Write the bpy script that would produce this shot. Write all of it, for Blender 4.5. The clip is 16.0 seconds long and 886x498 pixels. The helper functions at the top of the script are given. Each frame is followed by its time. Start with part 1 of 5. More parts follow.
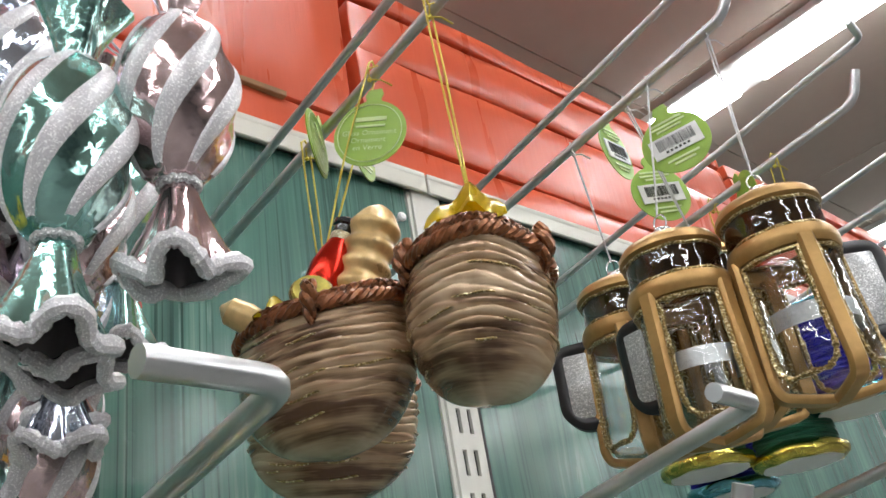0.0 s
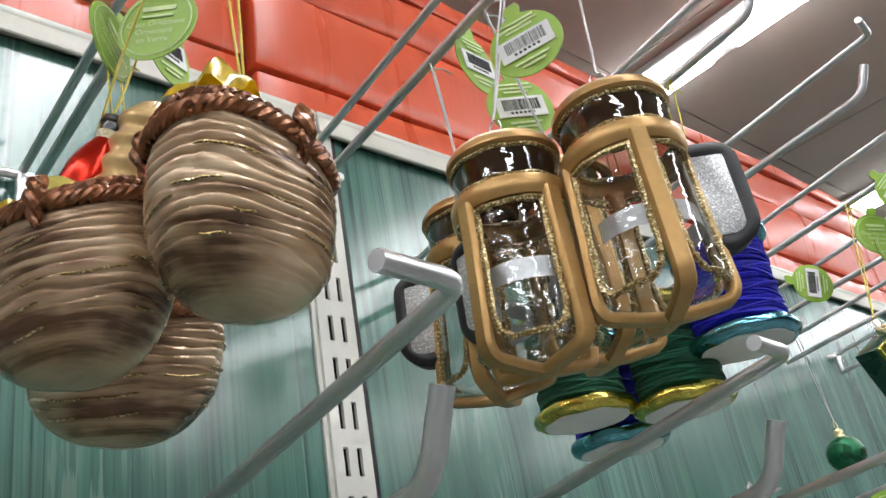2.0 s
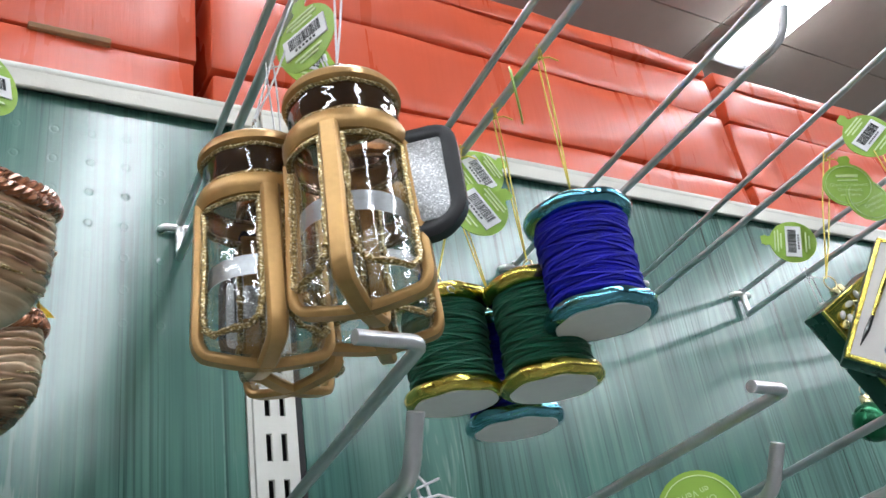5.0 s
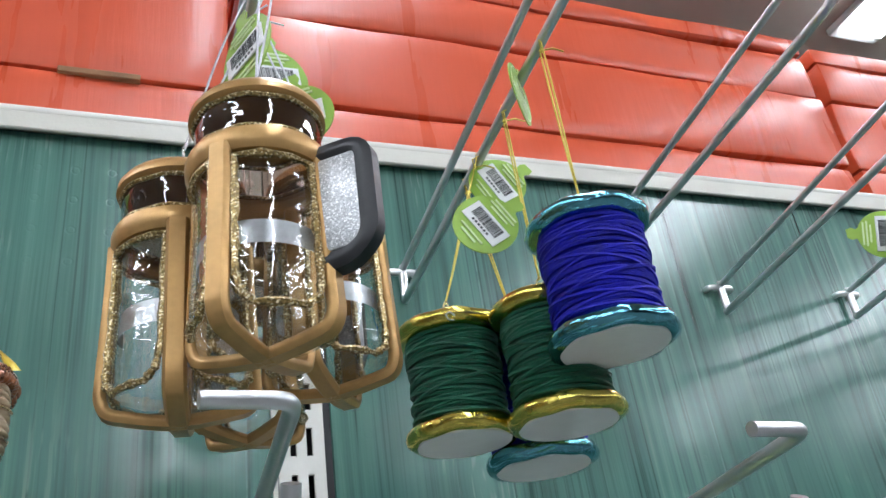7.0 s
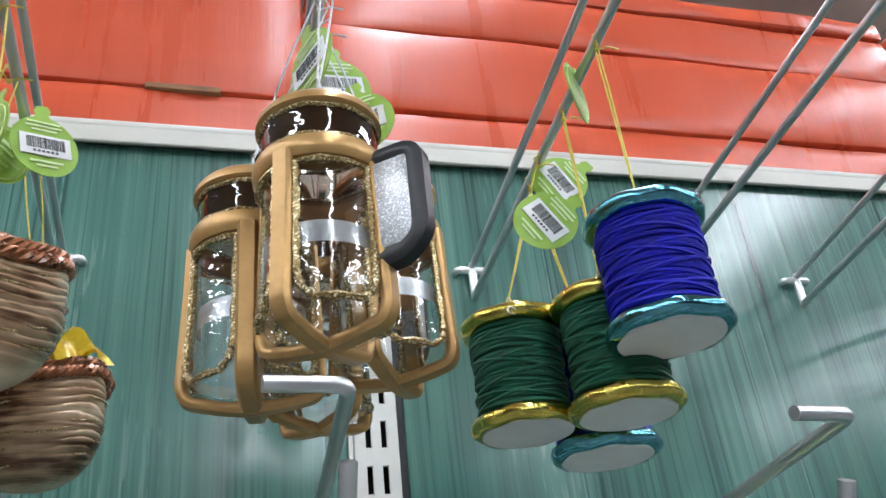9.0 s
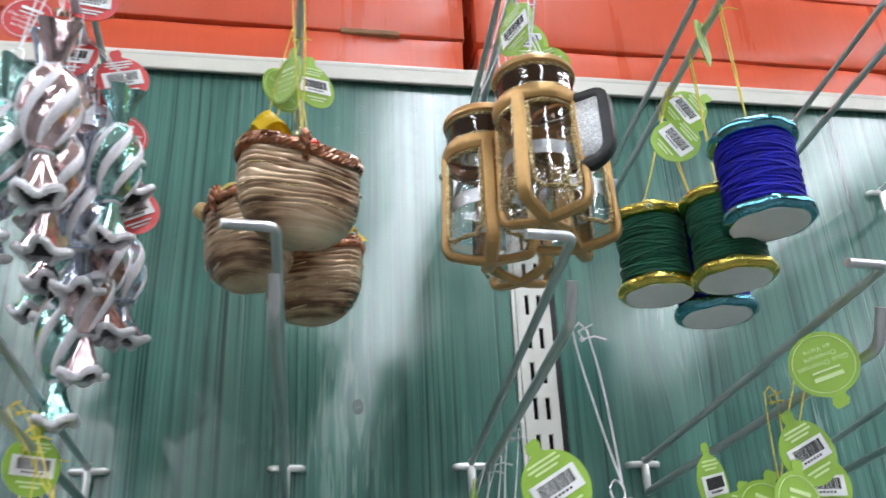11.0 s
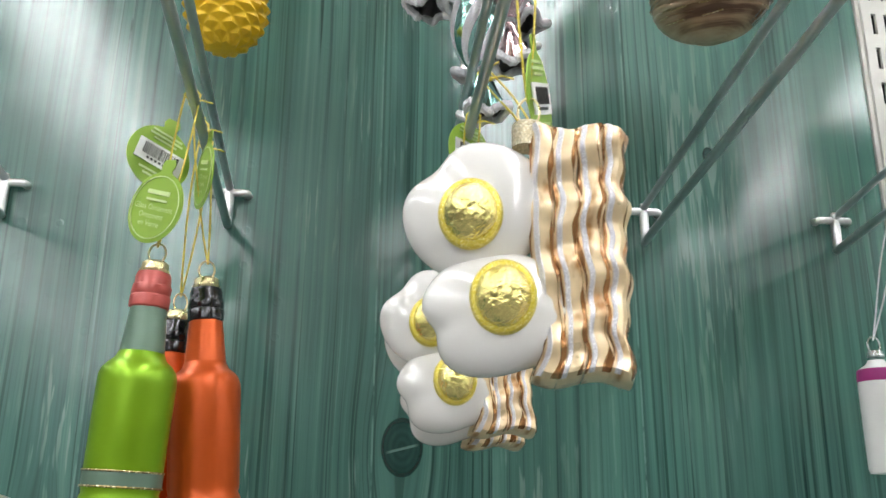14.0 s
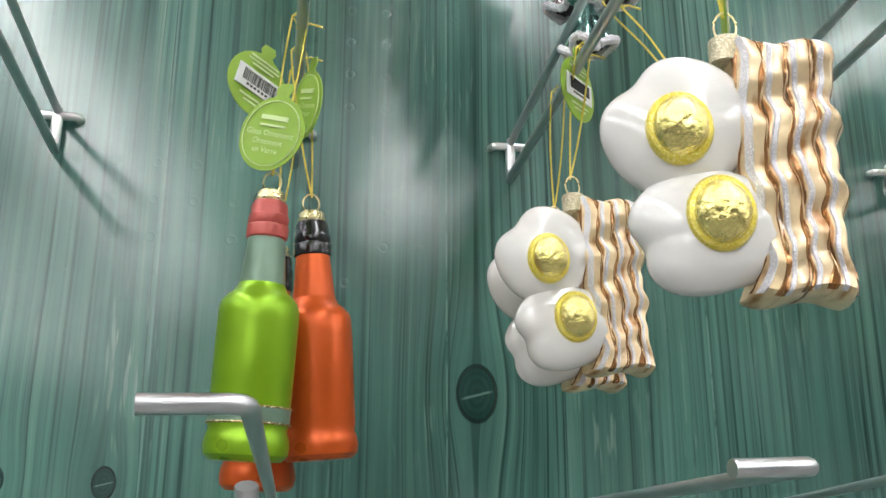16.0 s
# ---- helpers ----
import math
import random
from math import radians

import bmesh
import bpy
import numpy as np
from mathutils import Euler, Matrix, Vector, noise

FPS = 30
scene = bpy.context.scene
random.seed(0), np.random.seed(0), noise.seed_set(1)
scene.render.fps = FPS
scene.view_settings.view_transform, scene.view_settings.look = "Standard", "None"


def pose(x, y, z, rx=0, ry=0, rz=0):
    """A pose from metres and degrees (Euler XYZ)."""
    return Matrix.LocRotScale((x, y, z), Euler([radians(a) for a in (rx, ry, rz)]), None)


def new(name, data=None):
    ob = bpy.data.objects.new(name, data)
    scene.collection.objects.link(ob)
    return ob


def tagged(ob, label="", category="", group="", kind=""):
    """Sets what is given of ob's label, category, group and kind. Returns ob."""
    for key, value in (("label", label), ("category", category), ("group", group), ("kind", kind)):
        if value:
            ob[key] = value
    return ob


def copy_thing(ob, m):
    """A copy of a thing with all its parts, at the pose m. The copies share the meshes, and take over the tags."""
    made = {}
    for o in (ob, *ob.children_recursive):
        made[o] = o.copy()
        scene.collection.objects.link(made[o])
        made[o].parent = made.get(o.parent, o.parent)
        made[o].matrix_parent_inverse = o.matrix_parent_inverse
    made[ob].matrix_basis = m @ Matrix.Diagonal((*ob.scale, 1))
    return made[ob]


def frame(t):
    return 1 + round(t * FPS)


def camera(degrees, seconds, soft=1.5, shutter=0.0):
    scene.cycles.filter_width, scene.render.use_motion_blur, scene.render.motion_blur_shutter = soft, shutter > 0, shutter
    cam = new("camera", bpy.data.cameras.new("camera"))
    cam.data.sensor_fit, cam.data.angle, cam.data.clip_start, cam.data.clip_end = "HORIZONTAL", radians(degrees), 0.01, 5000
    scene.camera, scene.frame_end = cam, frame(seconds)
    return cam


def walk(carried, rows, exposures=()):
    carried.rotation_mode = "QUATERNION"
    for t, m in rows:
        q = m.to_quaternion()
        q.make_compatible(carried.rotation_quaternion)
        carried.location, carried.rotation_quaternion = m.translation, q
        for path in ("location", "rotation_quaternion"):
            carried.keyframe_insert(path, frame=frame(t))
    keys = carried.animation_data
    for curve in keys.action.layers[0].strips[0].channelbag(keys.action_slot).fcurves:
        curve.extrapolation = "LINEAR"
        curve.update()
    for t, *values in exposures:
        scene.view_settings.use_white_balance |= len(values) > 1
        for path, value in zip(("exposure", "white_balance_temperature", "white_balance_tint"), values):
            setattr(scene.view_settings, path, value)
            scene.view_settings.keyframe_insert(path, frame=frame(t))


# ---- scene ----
# path
SOFT, SHUT = 1.5, 0.3
EXPOSURES = ((0.0, -0.06, 6800, 10), (3.0, 0.02, 6550, 10), (4.5, 0.05, 6350, 10), (7.0, 0.02, 6100, 10), (8.0, 0.04, 6100, 10), (10.5, 0.1, 6170, 10), (11.5, 0.17, 6350, 10), (12.5, 0.24, 6650, 11), (14.0, 0.31, 6700, 10), (16.0, 0.36, 6750, 10))
cam = camera(54.87, 16.0, soft=SOFT, shutter=SHUT)
PATH = [
    (0.0, -0.2275, -0.4566, 1.3922, -45.24, 27.81, -10.37),
    (0.5, -0.2158, -0.4546, 1.3880, -45.81, 27.70, -10.59),
    (1.0, -0.1929, -0.4620, 1.3838, -46.07, 27.24, -10.69),
    (1.5, -0.1557, -0.4614, 1.3775, -46.03, 26.95, -10.84),
    (2.0, -0.1292, -0.4639, 1.3756, -45.61, 26.36, -10.73),
    (2.5, -0.1199, -0.4831, 1.3722, -44.56, 25.96, -10.62),
    (3.0, -0.1123, -0.5194, 1.3566, -42.65, 25.53, -10.18),
    (3.5, -0.1041, -0.5593, 1.3540, -40.74, 25.39, -10.01),
    (4.0, -0.0861, -0.5788, 1.3572, -38.76, 25.30, -9.66),
    (4.5, -0.0385, -0.5735, 1.3524, -36.29, 25.76, -9.51),
    (7.0, 0.0966, -0.5649, 1.3720, -23.73, 28.48, -8.43),
    (7.5, 0.1008, -0.5641, 1.3716, -22.11, 29.03, -8.28),
    (8.0, 0.1053, -0.5679, 1.3707, -20.58, 29.41, -7.92),
    (10.5, 0.0652, -0.6616, 1.3035, -11.97, 26.26, -3.58),
    (11.0, 0.0097, -0.7177, 1.2705, -10.11, 24.47, -2.59),
    (11.5, -0.0381, -0.7669, 1.2442, -8.64, 23.08, -1.68),
    (12.0, -0.0807, -0.7737, 1.2275, -7.64, 21.61, -0.89),
    (12.5, -0.1256, -0.7418, 1.2083, -6.93, 20.14, -0.50),
    (13.0, -0.1673, -0.6868, 1.1917, -6.50, 19.06, -0.33),
    (13.5, -0.1974, -0.6293, 1.1891, -6.28, 17.88, 0.18),
    (14.0, -0.2187, -0.5909, 1.1867, -6.57, 16.80, 0.44),
    (14.5, -0.2379, -0.5728, 1.1834, -7.71, 16.17, 0.45),
    (15.0, -0.2586, -0.5603, 1.1808, -8.73, 15.52, 0.33),
    (15.5, -0.2868, -0.5595, 1.1801, -9.99, 15.01, 0.03),
    (16.0, -0.3056, -0.5596, 1.1711, -10.66, 14.99, -0.11),
]
walk(cam, [(t, pose(x, y, z, 90 + pitch, 0, yaw) @ pose(0, 0, 0, 0, 0, roll)) for t, x, y, z, yaw, pitch, roll in PATH], EXPOSURES)
# end of path
# ---------------------------------------------------------------- world and light
world = bpy.data.worlds.new("world")
scene.world = world
world.use_nodes = True
world.node_tree.nodes["Background"].inputs[0].default_value = (0.9, 0.95, 1.0, 1)
world.node_tree.nodes["Background"].inputs[1].default_value = 0.05
LAMP = 27.0

# ---------------------------------------------------------------- materials


def mat(name, color=(0.8, 0.8, 0.8), rough=0.5, metal=0.0, vary=0.12, scale=60.0, bump=0.0, bscale=300.0, coat=0.0,
        trans=0.0, ior=1.45, rvary=0.1, sheen=0.0, stretch=(1, 1, 1)):
    """A surface with colour variation at two scales, roughness wear and fine relief."""
    m = bpy.data.materials.new(name)
    m.use_nodes = True
    nt = m.node_tree
    b = nt.nodes["Principled BSDF"]
    tc = nt.nodes.new("ShaderNodeTexCoord")
    mp = nt.nodes.new("ShaderNodeMapping")
    mp.inputs["Scale"].default_value = stretch
    nt.links.new(tc.outputs["Object"], mp.inputs[0])

    def noise_node(s, d=4):
        n = nt.nodes.new("ShaderNodeTexNoise")
        n.inputs["Scale"].default_value, n.inputs["Detail"].default_value = s, d
        nt.links.new(mp.outputs[0], n.inputs["Vector"])
        return n
    big, fine = noise_node(scale), noise_node(scale * 7)
    add = nt.nodes.new("ShaderNodeMath")
    add.operation = "MULTIPLY_ADD"
    add.inputs[1].default_value = 0.45
    nt.links.new(fine.outputs[0], add.inputs[0])
    nt.links.new(big.outputs[0], add.inputs[2])
    ramp = nt.nodes.new("ShaderNodeMapRange")
    ramp.inputs[1].default_value, ramp.inputs[2].default_value = 0.4, 1.05
    ramp.inputs[3].default_value, ramp.inputs[4].default_value = 1 - vary, 1 + vary
    nt.links.new(add.outputs[0], ramp.inputs[0])
    mul = nt.nodes.new("ShaderNodeMix")
    mul.data_type, mul.blend_type = "RGBA", "MULTIPLY"
    mul.inputs[0].default_value = 1.0
    mul.inputs[6].default_value = (*color, 1)
    nt.links.new(ramp.outputs[0], mul.inputs[7])
    nt.links.new(mul.outputs[2], b.inputs["Base Color"])
    rr = nt.nodes.new("ShaderNodeMapRange")
    rr.inputs[1].default_value, rr.inputs[2].default_value = 0.3, 0.7
    rr.inputs[3].default_value, rr.inputs[4].default_value = max(rough - rvary * rough, 0.01), min(rough + rvary, 1)
    nt.links.new(big.outputs[0], rr.inputs[0])
    nt.links.new(rr.outputs[0], b.inputs["Roughness"])
    b.inputs["Metallic"].default_value = metal
    b.inputs["Coat Weight"].default_value = coat
    b.inputs["Coat Roughness"].default_value = 0.08
    b.inputs["Transmission Weight"].default_value = trans
    b.inputs["IOR"].default_value = ior
    b.inputs["Sheen Weight"].default_value = sheen
    if bump:
        bn = noise_node(bscale, 3)
        bp = nt.nodes.new("ShaderNodeBump")
        bp.inputs["Strength"].default_value, bp.inputs["Distance"].default_value = bump, 0.002
        nt.links.new(bn.outputs[0], bp.inputs["Height"])
        nt.links.new(bp.outputs[0], b.inputs["Normal"])
    return m


def glitter(name, color, spark=(1, 1, 1), scale=1500.0, metal=0.5, low=0.45, relief=0.8):
    """Loose glitter: small flakes that tilt every way and shine by turns."""
    m = bpy.data.materials.new(name)
    m.use_nodes = True
    nt = m.node_tree
    b = nt.nodes["Principled BSDF"]
    tc = nt.nodes.new("ShaderNodeTexCoord")
    v = nt.nodes.new("ShaderNodeTexVoronoi")
    v.inputs["Scale"].default_value = scale
    nt.links.new(tc.outputs["Object"], v.inputs["Vector"])
    sep = nt.nodes.new("ShaderNodeSeparateColor")
    nt.links.new(v.outputs["Color"], sep.inputs[0])
    r = nt.nodes.new("ShaderNodeValToRGB")
    r.color_ramp.elements[0].position, r.color_ramp.elements[0].color = 0.0, (*[c * low for c in color], 1)
    r.color_ramp.elements[1].position, r.color_ramp.elements[1].color = 0.75, (*color, 1)
    e = r.color_ramp.elements.new(0.95)
    e.color = (*spark, 1)
    nt.links.new(sep.outputs[0], r.inputs[0])
    nt.links.new(r.outputs[0], b.inputs["Base Color"])
    b.inputs["Metallic"].default_value, b.inputs["Roughness"].default_value = metal, 0.3
    bp = nt.nodes.new("ShaderNodeBump")
    bp.inputs["Strength"].default_value, bp.inputs["Distance"].default_value = relief, 0.0008
    nt.links.new(sep.outputs[1], bp.inputs["Height"])
    nt.links.new(bp.outputs[0], b.inputs["Normal"])
    return m


def emit(name, color, power):
    m = bpy.data.materials.new(name)
    m.use_nodes = True
    b = m.node_tree.nodes["Principled BSDF"]
    b.inputs["Base Color"].default_value = (0.9, 0.9, 0.9, 1)
    b.inputs["Emission Color"].default_value = (*color, 1)
    b.inputs["Emission Strength"].default_value = power
    return m


def clear_glass(name, tint=(1, 1, 1), rough=0.02):
    """Thin blown glass: mostly see-through, glossy at glancing angles."""
    m = bpy.data.materials.new(name)
    m.use_nodes = True
    nt = m.node_tree
    nt.nodes.remove(nt.nodes["Principled BSDF"])
    out = nt.nodes["Material Output"]
    tr, gl, mx, fr, pw, ma = (nt.nodes.new("ShaderNode" + k) for k in ("BsdfTransparent", "BsdfGlossy", "MixShader", "LayerWeight", "Math", "Math"))
    tc, nz, bp = (nt.nodes.new("ShaderNode" + k) for k in ("TexCoord", "TexNoise", "Bump"))
    nz.inputs["Scale"].default_value = 90
    nt.links.new(tc.outputs["Object"], nz.inputs["Vector"])
    bp.inputs["Strength"].default_value, bp.inputs["Distance"].default_value = 0.12, 0.006
    nt.links.new(nz.outputs[0], bp.inputs["Height"])
    nt.links.new(bp.outputs[0], gl.inputs["Normal"])
    tr.inputs[0].default_value = (*tint, 1)
    gl.inputs["Roughness"].default_value = rough
    pw.operation, pw.inputs[1].default_value = "POWER", 3.0
    ma.operation, ma.inputs[1].default_value, ma.inputs[2].default_value = "MULTIPLY_ADD", 0.75, 0.09
    fr.inputs[0].default_value = 0.5
    nt.links.new(fr.outputs["Facing"], pw.inputs[0])
    nt.links.new(pw.outputs[0], ma.inputs[0])
    nt.links.new(ma.outputs[0], mx.inputs[0])
    nt.links.new(tr.outputs[0], mx.inputs[1])
    nt.links.new(gl.outputs[0], mx.inputs[2])
    nt.links.new(mx.outputs[0], out.inputs[0])
    return m


def panel_material():
    """Pegboard wrapped in a green barn-wood print: long vertical grain, pale scratches, plank joints, hole dimples."""
    m = bpy.data.materials.new("green_wood_print")
    m.use_nodes = True
    nt = m.node_tree
    L = nt.links.new
    b = nt.nodes["Principled BSDF"]
    tc = nt.nodes.new("ShaderNodeTexCoord")

    def mapped(s):
        n = nt.nodes.new("ShaderNodeMapping")
        n.inputs["Scale"].default_value = s
        L(tc.outputs["Object"], n.inputs[0])
        return n

    def nz(vec, scale, detail=5, rough=0.6, dist=0.0):
        n = nt.nodes.new("ShaderNodeTexNoise")
        n.inputs["Scale"].default_value, n.inputs["Detail"].default_value = scale, detail
        n.inputs["Roughness"].default_value, n.inputs["Distortion"].default_value = rough, dist
        L(vec, n.inputs["Vector"])
        return n

    def math_node(op, a, c=None):
        n = nt.nodes.new("ShaderNodeMath")
        n.operation = op
        for i, v in enumerate((a, c)):
            if v is None:
                continue
            if isinstance(v, (int, float)):
                n.inputs[i].default_value = v
            else:
                L(v, n.inputs[i])
        return n.outputs[0]

    def ramp(fac, *stops):
        n = nt.nodes.new("ShaderNodeValToRGB")
        els = n.color_ramp.elements
        while len(els) < len(stops):
            els.new(0.5)
        for e, (p, c) in zip(els, stops):
            e.position, e.color = p, (*c, 1)
        L(fac, n.inputs[0])
        return n.outputs[0]

    def mix(fac, a, c, mode="MIX"):
        n = nt.nodes.new("ShaderNodeMix")
        n.data_type, n.blend_type = "RGBA", mode
        for i, v in ((0, fac), (6, a), (7, c)):
            if isinstance(v, (int, float)):
                n.inputs[i].default_value = v
            elif isinstance(v, tuple):
                n.inputs[i].default_value = (*v, 1)
            else:
                L(v, n.inputs[i])
        return n.outputs[2]
    sep = nt.nodes.new("ShaderNodeSeparateXYZ")
    L(tc.outputs["Object"], sep.inputs[0])
    warp = nz(mapped((9, 1, 2.2)).outputs[0], 1.0, 2, 0.5)
    wx = math_node("ADD", sep.outputs[0], math_node("MULTIPLY", warp.outputs[0], 0.012))
    # the grain parts and closes again round each knot
    knots = ((-0.1775, 1.225, 0.0135), (-0.385, 1.62, 0.008), (0.353, 1.515, 0.0125), (-0.47, 1.17, 0.006), (-0.31, 1.61, 0.007), (-0.408, 1.168, 0.007), (0.058, 1.452, 0.005), (0.72, 1.62, 0.011))
    gx = wx
    for kx, kz, kr in knots:
        ax = math_node("SUBTRACT", sep.outputs[0], kx)
        ux = math_node("DIVIDE", ax, kr * 2.1)
        uz = math_node("DIVIDE", math_node("SUBTRACT", sep.outputs[2], kz), kr * 4.2)
        fall = math_node("EXPONENT", math_node("MULTIPLY", math_node("ADD", math_node("MULTIPLY", ux, ux), math_node("MULTIPLY", uz, uz)), -1.0))
        gx = math_node("SUBTRACT", gx, math_node("MULTIPLY", math_node("MULTIPLY", ax, fall), 0.72))

    def lines(fx, fz, detail=3, rough=0.55, shift=0.0):
        c = nt.nodes.new("ShaderNodeCombineXYZ")
        L(math_node("MULTIPLY", gx, fx), c.inputs[0])
        c.inputs[1].default_value = shift
        L(math_node("MULTIPLY", sep.outputs[2], fz), c.inputs[2])
        return nz(c.outputs[0], 1.0, detail, rough).outputs[0]
    broad = nz(mapped((16, 1, 1.3)).outputs[0], 1.0, 4, 0.6)
    zone = ramp(nz(mapped((11, 1, 3.0)).outputs[0], 1.0, 3, 0.55).outputs[0], (0.36, (0.32, 0.32, 0.32)), (0.64, (1.0, 1.0, 1.0)))
    mid_grain, grain_fine = lines(150, 1.6, 4, 0.6), lines(520, 5.0, 3, 0.6, 3.0)
    grain = math_node("ADD", math_node("MULTIPLY", mid_grain, 0.74), math_node("MULTIPLY", grain_fine, 0.26))
    gr = math_node("ADD", math_node("MULTIPLY", math_node("SUBTRACT", grain, 0.5), zone), 0.5)
    col = ramp(gr, (0.36, (0.019, 0.056, 0.05)), (0.48, (0.066, 0.168, 0.139)), (0.56, (0.09, 0.21, 0.174)), (0.68, (0.175, 0.31, 0.262)))
    tone = ramp(broad.outputs[0], (0.3, (0.6, 0.68, 0.68)), (0.7, (1.32, 1.25, 1.22)))
    col = mix(1.0, col, tone, "MULTIPLY")
    # dark grain lines, fine and long, strong in some stretches only
    dl = ramp(lines(330, 1.1, 2, 0.5, 7.0), (0.36, (1, 1, 1)), (0.43, (0, 0, 0)))
    col = mix(math_node("MULTIPLY", math_node("MULTIPLY", dl, zone), 0.82), col, (0.008, 0.036, 0.03))
    crack = ramp(lines(90, 1.4, 3, 0.6, 11.0), (0.31, (1, 1, 1)), (0.345, (0, 0, 0)))
    col = mix(math_node("MULTIPLY", crack, 0.75), col, (0.005, 0.024, 0.021))
    # pale scrapes: short upright flecks in patches, thickest round two worn places
    where = ramp(nz(mapped((12, 1, 6)).outputs[0], 1.0, 3, 0.5).outputs[0], (0.54, (0, 0, 0)), (0.7, (1, 1, 1)))
    worn = None
    for px, pz, rx, rz in ((0.048, 1.41, 0.032, 0.13), (0.355, 1.51, 0.02, 0.035)):
        ux = math_node("DIVIDE", math_node("SUBTRACT", sep.outputs[0], px), rx)
        uz = math_node("DIVIDE", math_node("SUBTRACT", sep.outputs[2], pz), rz)
        bump_here = math_node("EXPONENT", math_node("MULTIPLY", math_node("ADD", math_node("MULTIPLY", ux, ux), math_node("MULTIPLY", uz, uz)), -1.0))
        where = math_node("MAXIMUM", where, bump_here)
        worn = bump_here if worn is None else math_node("MAXIMUM", worn, bump_here)
    flecks = ramp(math_node("ADD", lines(230, 17, 2, 0.6, 5.0), math_node("MULTIPLY", worn, 0.05)), (0.57, (0, 0, 0)), (0.625, (1, 1, 1)))
    long_fl = ramp(math_node("ADD", lines(120, 5.5, 3, 0.65, 9.0), math_node("MULTIPLY", worn, 0.07)), (0.6, (0, 0, 0)), (0.66, (1, 1, 1)))
    scr = math_node("MULTIPLY", math_node("MAXIMUM", math_node("MULTIPLY", flecks, 0.75), math_node("MULTIPLY", long_fl, 0.75)), where)
    col = mix(math_node("MULTIPLY", scr, 0.78), col, (0.28, 0.42, 0.37))
    # plank joints every 0.19 m: a pale chipped line beside a dark one
    fr = math_node("FRACT", math_node("DIVIDE", math_node("ADD", math_node("ADD", sep.outputs[0], math_node("MULTIPLY", warp.outputs[0], 0.0015)), 0.197 + 1.9 + 0.095), 0.19))
    chip = ramp(lines(20, 40, 3, 0.6), (0.38, (0, 0, 0)), (0.5, (1, 1, 1)))
    jm = math_node("LESS_THAN", math_node("ABSOLUTE", math_node("SUBTRACT", fr, 0.5)), 0.0035)
    col = mix(math_node("MULTIPLY", math_node("MULTIPLY", jm, chip), 0.55), col, (0.17, 0.32, 0.28))
    jd = math_node("LESS_THAN", math_node("ABSOLUTE", math_node("SUBTRACT", fr, 0.508)), 0.0045)
    col = mix(math_node("MULTIPLY", jd, 0.45), col, (0.012, 0.045, 0.038))
    # knots: dark ovals with a black rim, faint rings and a pale check
    for kx, kz, kr in (q for q in knots if q[0] < 0.3):
        dx = math_node("DIVIDE", math_node("SUBTRACT", math_node("ADD", sep.outputs[0], math_node("MULTIPLY", mid_grain, 0.003)), kx + 0.0015), kr)
        dz = math_node("DIVIDE", math_node("SUBTRACT", sep.outputs[2], kz), kr * 1.4)
        dd = math_node("SQRT", math_node("ADD", math_node("MULTIPLY", dx, dx), math_node("MULTIPLY", dz, dz)))
        dd = math_node("ADD", dd, math_node("MULTIPLY", math_node("SUBTRACT", where, 0.5), 0.12))
        oval = ramp(dd, (0.86, (1, 1, 1)), (1.0, (0, 0, 0)))
        rim = ramp(dd, (0.74, (0, 0, 0)), (0.88, (1, 1, 1)), (0.97, (1, 1, 1)), (1.1, (0, 0, 0)))
        rings = math_node("MULTIPLY", math_node("ADD", math_node("SINE", math_node("MULTIPLY", dd, 21.0)), 1.0), 0.3)
        col = mix(math_node("MULTIPLY", oval, 0.85), col, (0.012, 0.045, 0.038))
        col = mix(math_node("MULTIPLY", math_node("MULTIPLY", oval, rings), 0.8), col, (0.005, 0.025, 0.02))
        col = mix(math_node("MULTIPLY", rim, 0.8), col, (0.004, 0.022, 0.018))
        check = math_node("LESS_THAN", math_node("ABSOLUTE", math_node("ADD", math_node("SUBTRACT", dz, math_node("MULTIPLY", dx, 0.18)), math_node("MULTIPLY", mid_grain, 0.12))), 0.045)
        col = mix(math_node("MULTIPLY", math_node("MULTIPLY", check, ramp(dd, (0.5, (1, 1, 1)), (0.8, (0, 0, 0)))), 0.5), col, (0.2, 0.34, 0.3))
    L(col, b.inputs["Base Color"])
    # dimples of the covered holes on a one-inch grid
    hx = math_node("SUBTRACT", math_node("FRACT", math_node("ADD", math_node("DIVIDE", sep.outputs[0], 0.0254), 0.0)), 0.5)
    hz = math_node("SUBTRACT", math_node("FRACT", math_node("ADD", math_node("DIVIDE", sep.outputs[2], 0.0254), 0.41)), 0.5)
    rad = math_node("SQRT", math_node("ADD", math_node("MULTIPLY", hx, hx), math_node("MULTIPLY", hz, hz)))
    ring = math_node("SUBTRACT", 1.0, math_node("MINIMUM", math_node("MULTIPLY", math_node("ABSOLUTE", math_node("SUBTRACT", rad, 0.11)), 22.0), 1.0))
    some = ramp(nz(mapped((5, 1, 5)).outputs[0], 1.0, 2).outputs[0], (0.42, (0, 0, 0)), (0.6, (1, 1, 1)))
    ringv = math_node("MULTIPLY", ring, some)
    hgt = math_node("ADD", math_node("MULTIPLY", ringv, -0.2), math_node("MULTIPLY", grain, 0.045))
    wav = nz(mapped((7, 1, 5)).outputs[0], 1.0, 2)
    hgt = math_node("ADD", hgt, math_node("MULTIPLY", wav.outputs[0], 6.0))
    bp = nt.nodes.new("ShaderNodeBump")
    bp.inputs["Strength"].default_value, bp.inputs["Distance"].default_value = 0.3, 0.0012
    L(hgt, bp.inputs["Height"])
